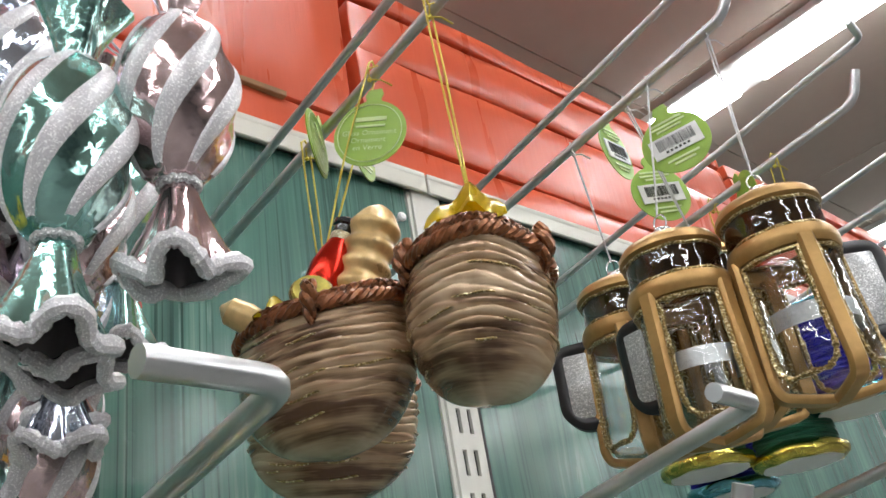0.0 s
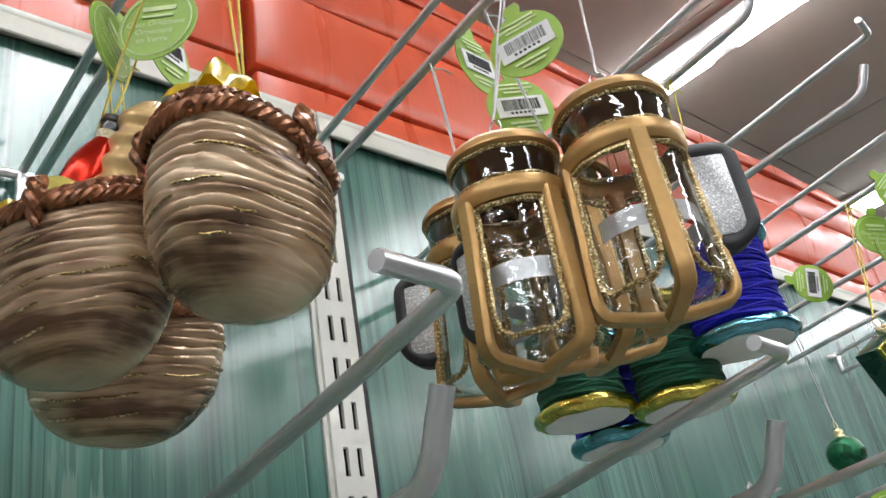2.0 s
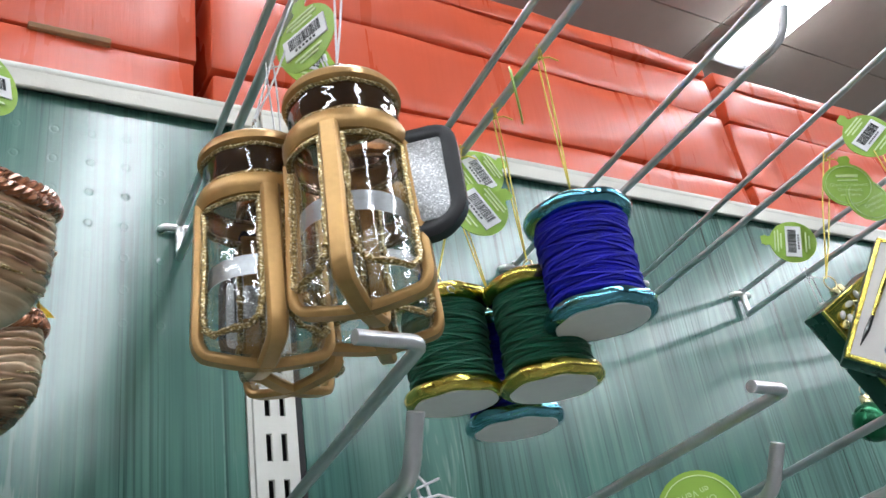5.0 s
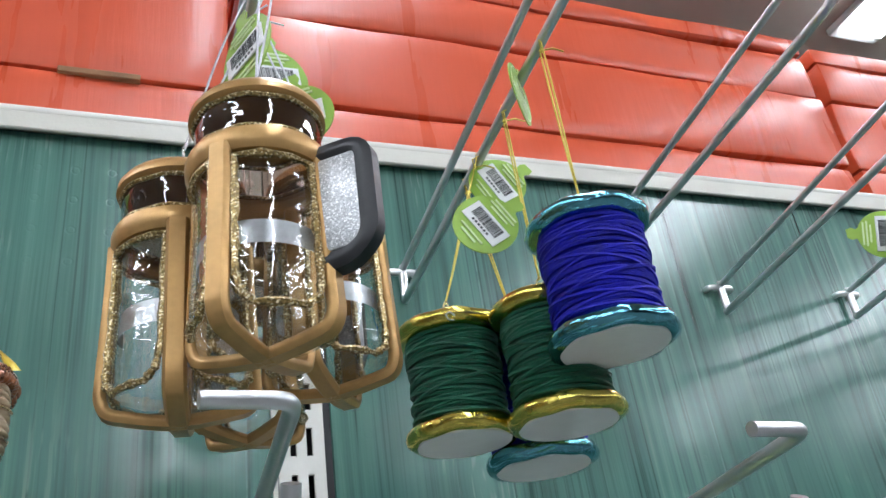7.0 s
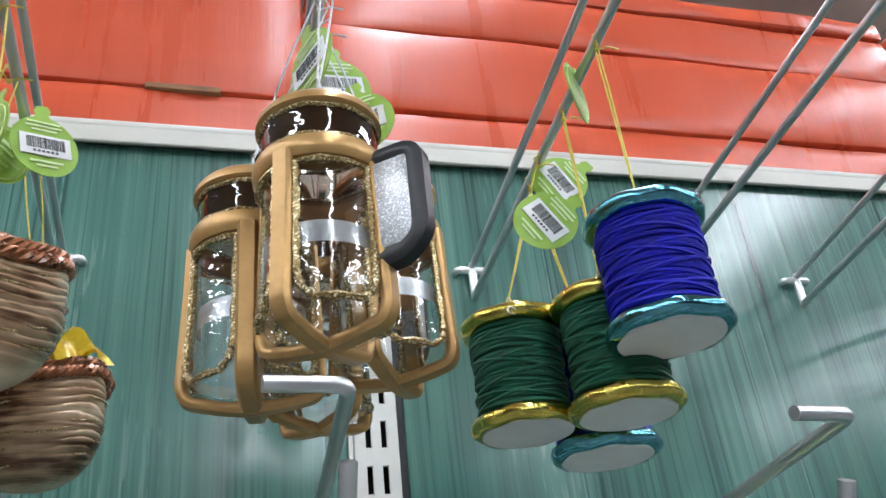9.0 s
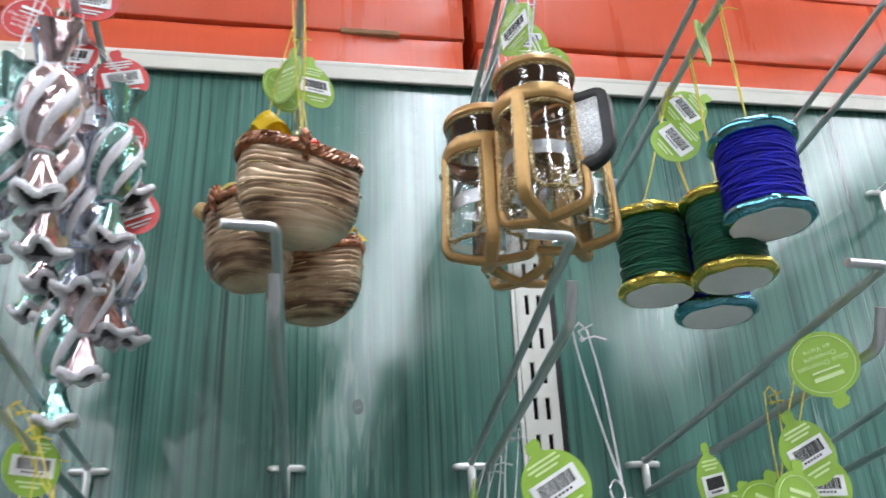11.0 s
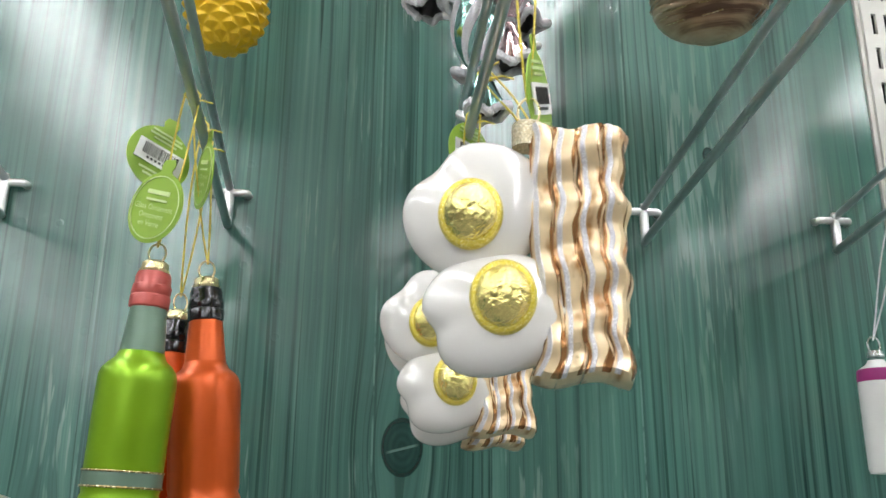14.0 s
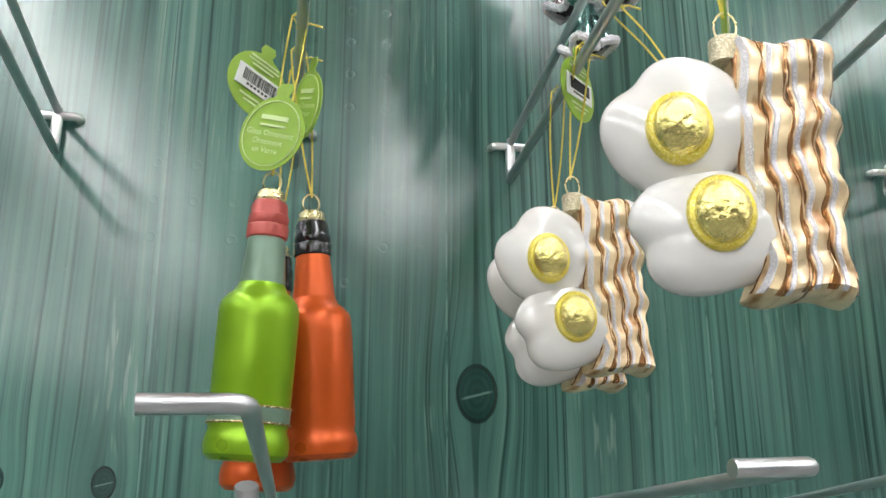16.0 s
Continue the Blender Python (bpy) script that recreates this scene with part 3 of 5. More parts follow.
def carton(x0, x1, z0, zs, z1, slots=()):
    """A glossy red carton with slightly bowed faces: a lid over a tray, with bare hand slots in the joint."""
    e = thing("carton", pose((x0 + x1) / 2, 0.03, z0), "glossy red printed cardboard carton stacked on the top shelf", "carton", "cartons on the top shelf")
    w = x1 - x0

    def shell(name, a, b, grow, seed):
        bm = box(bmesh.new(), -w / 2 - grow, w / 2 + grow, -grow, 0.42, a - z0, b - z0, 0.003, 2)
        bmesh.ops.subdivide_edges(bm, edges=[ed for ed in bm.edges if abs(ed.verts[0].co.x - ed.verts[1].co.x) > 0.1], cuts=16, use_grid_fill=True)
        bmesh.ops.subdivide_edges(bm, edges=[ed for ed in bm.edges if abs(ed.verts[0].co.z - ed.verts[1].co.z) > 0.02 and ed.verts[0].co.y < 0.05], cuts=4, use_grid_fill=True)
        for v in bm.verts:
            if v.co.y < 0.05:
                t, u = v.co.x / w + 0.5, min(max((v.co.z + z0 - a) / (b - a), 0), 1)
                v.co.y += 0.003 * math.sin(t * 8 + seed) * math.sin(math.pi * u) - 0.0035 * math.sin(math.pi * t) * (0.4 + 0.6 * math.sin(math.pi * u)) + 0.0012 * math.sin(t * 23 + seed) * u
            v.co.z += 0.0012 * math.sin((v.co.x / w) * 7 + seed)
        part(name, bm, M_RED, e)
    shell("tray", z0, zs - 0.0015, 0.0, x0 * 13)
    shell("lid", zs + 0.0015, z1, 0.002, x0 * 13 + 2)
    for s in slots:
        part("hand_slot", box(bmesh.new(), s - (x0 + x1) / 2 - 0.032, s - (x0 + x1) / 2 + 0.032, -0.0052, 0.004, zs - z0 - 0.003, zs - z0 + 0.0032, 0.0008, 1), M_SLOT, e, "bare cardboard hand slot")
    return e


zt = TRIM_Z + 0.021
for x0, x1, z0, zs, z1, slots in (
        (-0.52, 0.176, zt, 1.871, 2.064, (-0.225, 0.073)), (-0.98, -0.53, zt, 1.87, 2.06, (-0.7,)),
        (0.192, 0.884, zt, 1.866, 1.967, ()), (0.901, 1.6, zt, 1.866, 1.966, ()), (1.612, 2.3, zt, 1.867, 1.966, ()),
        (0.191, 0.881, 1.97, 2.035, 2.062, ()), (0.904, 1.6, 1.969, 2.03, 2.055, ()), (1.612, 2.3, 1.969, 2.03, 2.05, ())):
    carton(x0, x1, z0, zs, z1, slots)

for x, z in ((0.187, 1.752), (0.238, 1.7455)):
    e = thing("push_pin", pose(x, 0, z), "small white plastic push pin in the panel", "push pin", "push pins")
    hd = lathe([(0.0016, 0.004), (0.0016, -0.003), (0.0036, -0.0035), (0.0042, -0.0055), (0.003, -0.0072), (0.0004, -0.0076)], 18)
    hd.transform(pose(0, 0, 0, -90, 0, 0))
    part("pin_head", hd, M_LABEL, e)

# ---------------------------------------------------------------- ceiling lamps: long strips that run away from the wall


def strip_light(x, y0, y1):
    e = thing("strip_light", pose(x, 0, 3.2), "long white fluorescent strip light on the ceiling", "ceiling light", "fluorescent strips")
    part("housing", box(bmesh.new(), -0.1, 0.1, y0, y1, -0.03, -0.002, 0.004, 1), M_HOUSING, e)
    # a short unit by the wall end, then full units
    cuts = [y1, y1 - 0.46]
    while cuts[-1] - 1.22 > y0:
        cuts.append(cuts[-1] - 1.22)
    cuts.append(y0)
    for b, a in zip(cuts, cuts[1:]):
        part("diffuser", box(bmesh.new(), -0.078, 0.078, a + 0.045, b - 0.045, -0.052, -0.031, 0.01, 2), M_TUBE, e, "glowing white diffuser")
    return e


for x, far in ((-3.25, -20.98), (-1.5, -9.0), (0.5, -6.2), (2.35, -5.12), (4.25, -5.12), (6.1, -5.12)):
    strip_light(x, far, 0.94)

# ---------------------------------------------------------------- pegboard hooks


def make_hook(m):
    """A double-wire display hook: a crossbar in two holes, a stem, a lower wire with an upturned tip, an upper wire bent flat."""
    e = thing("display_hook", m, "long zinc-plated double-wire hook in the green pegboard", "hook", "pegboard hooks")
    part("crossbar", tube(bent([(-0.0127, 0.004, 0.0), (-0.0127, -0.006, 0), (0.0127, -0.006, 0), (0.0127, 0.004, 0.0)], 0.004, 4), 0.0029, 10), M_WELD, e)
    part("stem", tube([(0, -0.0062, 0.006), (0, -0.0068, -0.004), (0, -0.0068, -0.02), (0, -0.0072, -0.0245)], [0.002, 0.0036, 0.0034, 0.0028], 10), M_WELD, e)
    part("lower_wire", tube(bent([(0, -0.004, -0.0235), (0, -0.324, 0.0125), (0, -0.3335, 0.0325)], 0.008, 6), 0.0030, 10), M_CHROME, e)
    part("upper_wire", tube(bent([(0, -0.006, 0.002), (0, -0.345, 0.052), (-0.0255, -0.348, 0.0515)], 0.006, 6), 0.0026, 10), M_CHROME, e)
    return e


Z_BOTTOM = 1.146
# each hook sags and turns a little in its holes: degrees down, degrees aside
SAG = {(0, -1): (1.8, -0.7), (0, 0): (0, -0.7), (0, 1): (0, -1.5), (0, 2): (2.0, 1.5), (0, -2): (0.8, 0.4), (0, -3): (1, 0.5), (2, -2): (1.6, -1.4), (2, -1): (4.0, -2.0)}
hook = None
for row, (zb, i0, i1) in enumerate(((Z_LOW, -4, 12), (Z_HIGH, -4, 12), (Z_BOTTOM, -4, 3))):
    for i in range(i0, i1 + 1):
        dn, side = SAG.get((row, i), (0.3 * math.sin(i * 2.3 + row), 0.5 * math.sin(i * 4.1 + row)))
        m = pose(i * PITCH, 0, zb, dn, 0, side)
        if hook is None:
            hook = make_hook(m)
        else:
            copy_thing(hook, m)
# ---------------------------------------------------------------- ornaments


def wire_z(zbase, y):
    """The height of a hook's lower wire at a distance from the wall."""
    return zbase - 0.0235 + 0.036 * (-y - 0.004) / 0.32 + 0.003


def cap_and_loop(e, r=0.006, h=0.008, material=None, z=0.0):
    material = material or M_CAP
    c = part("cap", lathe([(r * 0.9, z - h), (r * 1.08, z - h * 0.92), (r, z - h * 0.6), (r, z - 0.0012), (r * 0.82, z)], 20), material, e, "crimped metal cap")
    pts = [(0.0042 * math.sin(a), 0, z + 0.004 - 0.0052 * math.cos(a)) for a in np.linspace(0, 2 * math.pi, 17)[:-1]]
    part("loop", tube(pts, 0.0005, 6, closed=True), material, c)


def cord(top, wire, material, knot=True, twist=0.0, tail=True):
    """A thin doubled cord from an ornament's loop at top, over the wire at wire."""
    e = thing("hanging_cord", Matrix.Translation(top), ("thin yellow metallic cord" if material is M_STRINGY else "thin silver metallic cord") + " looped over a display hook", "cord", "ornament cords")
    w = Vector(wire) - Vector(top)
    side = Vector((math.cos(twist), math.sin(twist), 0))
    pts = []
    n = 10
    for i in range(n + 1):
        t = i / n
        pts.append(w * t - side * 0.0042 * math.sin(math.pi * min(t * 0.62, 1)) * 1.0 + Vector((0, 0, -0.001 * math.sin(t * 9))))
    over = w + Vector((0, 0, 0.0036))
    pts.append(over)
    for i in range(n + 1):
        t = 1 - i / n
        pts.append(w * t + side * 0.0042 * math.sin(math.pi * min(t * 0.62, 1)) + Vector((0, 0, -0.001 * math.sin(t * 7))))
    part("strand", tube(pts, 0.00055, 5), material, e)
    if knot:
        k = w * 0.93
        bm = bmesh.new()
        bmesh.ops.create_icosphere(bm, subdivisions=1, radius=0.0016, matrix=Matrix.Translation(k))
        merge(bm, tube([k, k + Vector((0.006, -0.002, 0.001)), k + Vector((0.012, -0.003, -0.001))], 0.0005, 5))
        merge(bm, tube([k, k + Vector((-0.003, -0.004, 0.003)), k + Vector((0.003, -0.009, 0.005))], 0.0005, 5))
        part("knot", bm, material, e)
    return e


def words(text, size, material, parent, m, label=""):
    cu = bpy.data.curves.new("lettering", "FONT")
    cu.body, cu.size, cu.align_x, cu.align_y = text, size, "CENTER", "CENTER"
    cu.resolution_u = 2
    tmp = bpy.data.objects.new("lettering", cu)
    me = bpy.data.meshes.new_from_object(tmp)
    bpy.data.objects.remove(tmp)
    me.materials.append(material)
    ob = new("lettering", me)
    ob.parent = parent
    ob.matrix_basis = m
    if label:
        ob["label"] = label
    return ob


def tag_card(m, back=False, red=False, r=0.0185):
    """A round swing tag with a leaf-shaped tab, in the plane x-z, facing -y, hung by the tab at the origin."""
    e = thing("swing_tag", m, ("red" if red else "lime green") + " round cardboard price tag " + ("with a white barcode label" if back else "with pale print"), "price tag", "swing tags")
    bm = bmesh.new()
    out = []
    for i in range(40):
        a = math.pi / 2 + 0.26 + (2 * math.pi - 0.52) * i / 39
        out.append((r * math.cos(a), -r - 0.006 + r * math.sin(a)))
    out += [(0.0036, -0.0052), (0.0048, -0.002), (0.0034, 0.0012), (-0.003, 0.0004), (-0.0046, -0.003), (-0.0036, -0.0056)]
    f = bm.faces.new([bm.verts.new((x, 0.00035 + 1.6 * x * x, z)) for x, z in out])
    ex = bmesh.ops.extrude_face_region(bm, geom=[f])
    for v in ex["geom"]:
        if isinstance(v, bmesh.types.BMVert):
            v.co.y -= 0.0006
    bmesh.ops.triangulate(bm, faces=[q for q in bm.faces if len(q.verts) > 4])
    bmesh.ops.recalc_face_normals(bm, faces=bm.faces[:])
    card = part("card", bm, M_TAGRED if red else M_TAG, e, smooth=False)
    cz = -r - 0.006
    ink = M_LABEL if red else M_PALEINK
    if back:
        slip = part("barcode_label", box(bmesh.new(), -0.0138, 0.0138, -0.0009, -0.0002, cz - 0.0062, cz + 0.0062), M_LABEL, e, "white barcode label", smooth=False)
        bm = bmesh.new()
        rnd = random.Random(5)
        x = -0.0102
        while x < 0.0102:
            w = rnd.choice((0.0002, 0.0003, 0.0005))
            box(bm, x, x + w, -0.0012, -0.0008, cz - 0.0022, cz + 0.0045)
            x += w + rnd.choice((0.0003, 0.0005, 0.0006))
        for k in range(6):
            box(bm, -0.007 + k * 0.0024, -0.0056 + k * 0.0024, -0.0012, -0.0008, cz - 0.0045, cz - 0.0033)
        part("barcode", bm, M_INK, slip, smooth=False)["kind"] = "stuff"
        for k, w in enumerate((0.007, 0.01, 0.009)):
            part("print_line", box(bmesh.new(), -w, w, -0.0007, -0.0002, cz + 0.009 + k * 0.0024, cz + 0.0102 + k * 0.0024), ink, e, smooth=False)
        for k, w in enumerate((0.009, 0.006)):
            part("print_line", box(bmesh.new(), -w, w, -0.0007, -0.0002, cz - 0.0105 - k * 0.0026, cz - 0.0093 - k * 0.0026), ink, e, smooth=False)
    else:
        part("print_ring", tube([(r * 0.88 * math.cos(a), -0.0004, cz + r * 0.88 * math.sin(a)) for a in np.linspace(0, 2 * math.pi, 33)[:-1]], 0.0003, 4, closed=True), ink, e)
        part("print_line", box(bmesh.new(), -0.008, 0.008, -0.0007, -0.0002, cz + 0.0065, cz + 0.0088), ink, e, smooth=False)
        part("print_line", box(bmesh.new(), -0.0075, 0.0075, -0.0007, -0.0002, cz + 0.0032, cz + 0.0043), ink, e, smooth=False)
        words("Glass Ornament\nOrnement\nen Verre", 0.0042, ink, e, pose(0, -0.0009, cz - 0.0045, 90, 0, 0), "pale printed words")
    return e


# ---- coffee press
def coffee_press(m, band_at):
    e = thing("coffee_press_ornament", m, "clear glass coffee press ornament with gold straps and black handle", "ornament", "coffee press ornaments")
    part("lid", lathe([(0.0005, -0.0005), (0.008, -0.001), (0.017, -0.0032), (0.0245, -0.0075), (0.0265, -0.0105), (0.0268, -0.0135), (0.0252, -0.0150), (0.0235, -0.0152)], 40), M_COPPERGOLD, e, "domed matte gold lid")
    ring = lambda r, z, tr, seg=48: tube([(r * math.cos(a), r * math.sin(a), z + 0.0004 * math.sin(a * 9)) for a in np.linspace(0, 2 * math.pi, seg + 1)[:-1]], tr, 6, closed=True)
    part("glitter_ring", ring(0.0247, -0.0162, 0.0011), M_GLITGOLD, e, "gold glitter line")
    part("collar", lathe([(0.0243, -0.0155), (0.0246, -0.022), (0.0244, -0.033)], 40, caps=False), M_SMOKE, e, "dark brown tinted glass collar")
    part("glitter_ring", ring(0.0248, -0.0318, 0.001), M_GLITGOLD, e, "gold glitter line")
    part("band", lathe([(0.0242, -0.0325), (0.0268, -0.0332), (0.0279, -0.0365), (0.0277, -0.0405), (0.0262, -0.0432), (0.024, -0.0436)], 40, caps=False), M_COPPERGOLD, e, "matte gold band")
    part("glass_body", lathe([(0.0238, -0.042), (0.0243, -0.07), (0.0254, -0.095), (0.0256, -0.104), (0.0232, -0.1105), (0.012, -0.1135), (0.001, -0.114)], 40, caps=False), M_GLASS, e, "clear blown glass")
    # a strip of silver paper round one half of the inside
    bm = bmesh.new()
    rows = []
    for i in range(29):
        a = radians(band_at - 95 + 190 * i / 28)
        rows.append([bm.verts.new((r * math.cos(a), r * math.sin(a), z)) for r, z in ((0.0228, -0.0735), (0.0231, -0.0835))])
    for p, q in zip(rows, rows[1:]):
        bm.faces.new((p[0], p[1], q[1], q[0]))
    bmesh.ops.solidify(bm, geom=bm.faces[:], thickness=0.0002)
    part("inner_band", bm, M_SILVERBAND, e, "silver paper band inside the glass")
    for k in range(4):
        a = radians(90 * k)
        c, s = math.cos(a), math.sin(a)
        prof = [(0.0262, -0.040), (0.0266, -0.06), (0.0276, -0.085), (0.0286, -0.1085), (0.0262, -0.1145), (0.012, -0.1175), (0.0, -0.119)]
        pts = bent([(r * c, r * s, z) for r, z in prof], 0.004, 3)
        part("strap", ribbon(pts, (-s, c, 0), 0.0086, 0.0048), M_COPPERGOLD, e, "matte gold strap")
        # glitter outline of the window between two straps
        w = []
        for (u, z) in ((-34, -0.0455), (34, -0.0455), (34, -0.075), (33.5, -0.097), (30, -0.1045), (20, -0.1085), (-20, -0.1085), (-30, -0.1045), (-33.5, -0.097), (-34, -0.075)):
            aa = a + radians(45 + u)
            rr = 0.0252 if z > -0.05 else 0.0258 if z > -0.09 else 0.0268 if z > -0.105 else 0.0252
            w.append((rr * math.cos(aa), rr * math.sin(aa), z))
        fine = []
        for i in range(len(w)):
            p, q = Vector(w[i]), Vector(w[(i + 1) % len(w)])
            for j in range(6):
                v = p.lerp(q, j / 6)
                rad = math.hypot(v.x, v.y)
                tgt = p.xy.length * (1 - j / 6) + q.xy.length * j / 6
                v.x, v.y = v.x / rad * tgt, v.y / rad * tgt
                fine.append(v)
        part("glitter_outline", tube(fine, [0.0015 + 0.0006 * math.sin(2.3 * i) * math.sin(0.9 * i + k) for i in range(len(fine))], 6, closed=True), M_GLITGOLD, e, "gold glitter outline")
    # handle along +x
    hp = bent([(0.025, 0, -0.0405), (0.0445, 0, -0.0405), (0.0445, 0, -0.081), (0.036, 0, -0.089), (0.0262, 0, -0.089)], 0.007, 5)
    grip = part("handle", ribbon(hp, (0, 1, 0), 0.0088, 0.008), M_BLACKMATT, e, "black satin handle")
    part("handle_filling", box(bmesh.new(), 0.0245, 0.0425, -0.0041, 0.0041, -0.0855, -0.0435, 0.0015, 2), M_GLITSILVER, grip, "silver glitter filling")
    cap_and_loop(e, 0.0052, 0.006, M_CAPSILVER, 0.005)
    return e


# ---- picnic basket
BA, BB, BH, RIBS = 0.0424, 0.0300, 0.0566, 15


def basket_side(t):
    """How far out the bowl reaches at a depth t, from 0 at the rim to 1 at the bottom."""
    return (1 - 0.06 * max(0, 0.2 - t) / 0.2) * (1 - max(0, (t - 0.2) / 0.8) ** 3.0) ** 0.45


def basket_point(a, t, lift=0.0):
    """A point of the oval bowl: ribs that sag between the ends, a pinched seam at each end."""
    s = basket_side(min(t, 0.9999)) + lift / 0.035
    seam = 1 - 0.022 * math.exp(-(math.sin(a / 2) / 0.03) ** 2) - 0.022 * math.exp(-(math.cos(a / 2) / 0.03) ** 2)
    w = (1 + 0.012 * math.sin(3 * a + 3.4 * t) + 0.005 * math.sin(7 * a - 5 * t)) * seam
    sag = (0.0022 * math.cos(2 * a) + 0.0008 * math.sin(5 * a + 1)) * min(s, 1) * (1 - 0.4 * t)
    return (BA * s * w * math.cos(a), BB * s * w * math.sin(a), -BH * t + sag)


def picnic_basket(m, full=True):
    """An oval wicker basket: its long way along x, the napkin at its +x end; full: with bread, bottle and lemon."""
    e = thing("picnic_basket_ornament", m, "ribbed bronze wicker picnic basket ornament filled with food" if full else "ribbed bronze wicker picnic basket ornament with yellow napkin", "ornament", "picnic basket ornaments")
    n, segs = RIBS * 9, 112
    bm = bmesh.new()
    rows = []
    for i in range(n + 1):
        t = i / n
        # lapped ribs of uneven width: a round swell that drops into a narrow groove; they fade towards the smooth bottom
        row = []
        for j in range(segs):
            a = 2 * math.pi * j / segs
            ph = (t * RIBS + 0.28 * math.sin(2 * a + 9 * t) + 0.16 * math.sin(5 * a + 23 * t)) % 1
            rib = 0.0016 * (math.sin(math.pi * ph ** 0.7) ** 0.55 - 0.45) * min(1, max(0, (0.84 - t) / 0.18)) * (0.7 + 0.3 * math.sin(3 * a + 11 * t))
            row.append(bm.verts.new(basket_point(a, t, rib)))
        rows.append(row)
    for p, q in zip(rows, rows[1:]):
        for j in range(segs):
            bm.faces.new((p[j], p[(j + 1) % segs], q[(j + 1) % segs], q[j]))
    bm.faces.new(rows[-1])
    bm.faces.new(rows[0][::-1])
    bmesh.ops.recalc_face_normals(bm, faces=bm.faces[:])
    part("basket_body", bm, M_BRONZE, e, "ribbed bronze wicker body")
    # braided rim of two rows of twisted strands
    for row, (dz, out, turns, rad) in enumerate(((-0.0018, 1.0, 21, 0.0017), (0.0016, 0.96, 19, 0.0016))):
        for ph in (0, 2 * math.pi / 3, 4 * math.pi / 3):
            pts = []
            for i in range(150):
                a = 2 * math.pi * i / 150
                k = out + 0.032 * math.cos(a * turns + ph)
                pts.append((BA * k * math.cos(a), BB * k * math.sin(a), dz + 0.0017 * math.sin(a * turns + ph) + 0.0022 * math.cos(2 * a) + 0.0012 * math.sin(3 * a + row)))
            part("braided_rim", tube(pts, rad, 6, closed=True), M_COPPER, e, "braided copper rim")
    fill = lathe([(0.96, -0.003), (0.85, 0.003), (0.5, 0.0055), (0.03, 0.0065)], 32, lambda a, r, z: (BA * r * math.cos(a), BB * r * math.sin(a), z + 0.0015 * math.sin(5 * a) * r))
    part("filling", fill, M_COPPER, e, "dark copper filling")
    # twisted handle ends, knotted over the rim
    for a in (radians(63), radians(-63)):
        p = Vector((BA * math.cos(a), BB * math.sin(a), 0))
        for k in range(2):
            pts = []
            for i in range(16):
                u = i / 15
                tw = math.pi * k + u * 9
                pts.append(p * (0.97 + 0.1 * math.sin(math.pi * u)) + Vector((0.0013 * math.cos(tw), 0.0013 * math.sin(tw), 0.008 - 0.019 * u)))
            part("braid_knot", tube(pts, [0.0014 + 0.0013 * math.sin(math.pi * min(1, 0.15 + i / 15)) for i in range(16)], 8), M_COPPER, e, "copper knot on the rim")
    if full:
        pts, rad = [], []
        for i in range(48):
            t = i / 47
            pts.append((0.0135 + 0.0125 * t, 0.0045 + 0.013 * t, 0.002 + 0.053 * t))
            rad.append((0.0112 + 0.0011 * math.sin(t * math.pi * 11)) * (1 - 0.75 * max(0, t - 0.86) / 0.14) + 0.0001)
        part("bread", tube(pts, rad, 18), M_CREAM, e, "pearly cream twisted bread stick")
        lean = pose(0.004, -0.004, 0.0115, -16, 15, 0)
        bot = lathe([(0.0085, -0.006), (0.0098, 0.008), (0.0096, 0.015), (0.0078, 0.022), (0.005, 0.029), (0.0042, 0.032)], 24)
        bot.transform(lean)
        wine = part("bottle", bot, M_REDFOIL, e, "red foil wine bottle")
        nb = lathe([(0.0044, 0.0315), (0.005, 0.033), (0.005, 0.0365), (0.0062, 0.0372), (0.006, 0.0395), (0.004, 0.041), (0.001, 0.0414)], 20)
        nb.transform(lean)
        part("bottle_top", nb, M_BLACKGLOSS, wine, "black bottle top")
        gr = lathe([(0.0047, 0.0285), (0.0053, 0.0295), (0.0053, 0.0325), (0.0046, 0.0335)], 20)
        gr.transform(lean)
        part("bottle_collar", gr, M_CAPGLIT, wine, "gold glitter collar")
        sit = pose(0.011, -0.0165, 0.0085, 70, 0, 46)
        lem = lathe([(0.001, -0.0025), (0.0078, -0.0025), (0.0086, 0), (0.0078, 0.0025), (0.001, 0.0025)], 24)
        lem.transform(sit)
        slice_ob = part("lemon_slice", lem, M_LEMON, e, "pale lemon slice")
        lr = tube([(0.0086 * math.cos(a), 0.0086 * math.sin(a), 0) for a in np.linspace(0, 2 * math.pi, 25)[:-1]], 0.001, 5, closed=True)
        lr.transform(sit)
        part("glitter_ring", lr, M_GLITGOLD, slice_ob, "gold glitter line")
        roll = lathe([(0.001, -0.012), (0.0055, -0.0095), (0.0068, 0), (0.006, 0.008), (0.001, 0.012)], 18)
        roll.transform(pose(-0.017, -0.0275, 0.004, 60, 0, -42))
        part("bread_roll", roll, M_CREAM, e, "small cream bread roll")
    else:
        # low fruit behind the rim
        for fx, fy, r, mt in ((0.004, 0.012, 0.0085, M_REDFOIL), (-0.014, -0.006, 0.009, M_COPPER), (0.0, -0.012, 0.007, M_REDFOIL), (-0.024, 0.008, 0.0075, M_CREAM)):
            b2 = lathe([(r * math.sin(math.pi * t) + 0.0003, 0.004 + r * 0.9 * math.cos(math.pi * t)) for t in np.linspace(0, 1, 14)], 20)
            b2.transform(pose(fx, fy, 0))
            part("fruit", b2, mt, e)
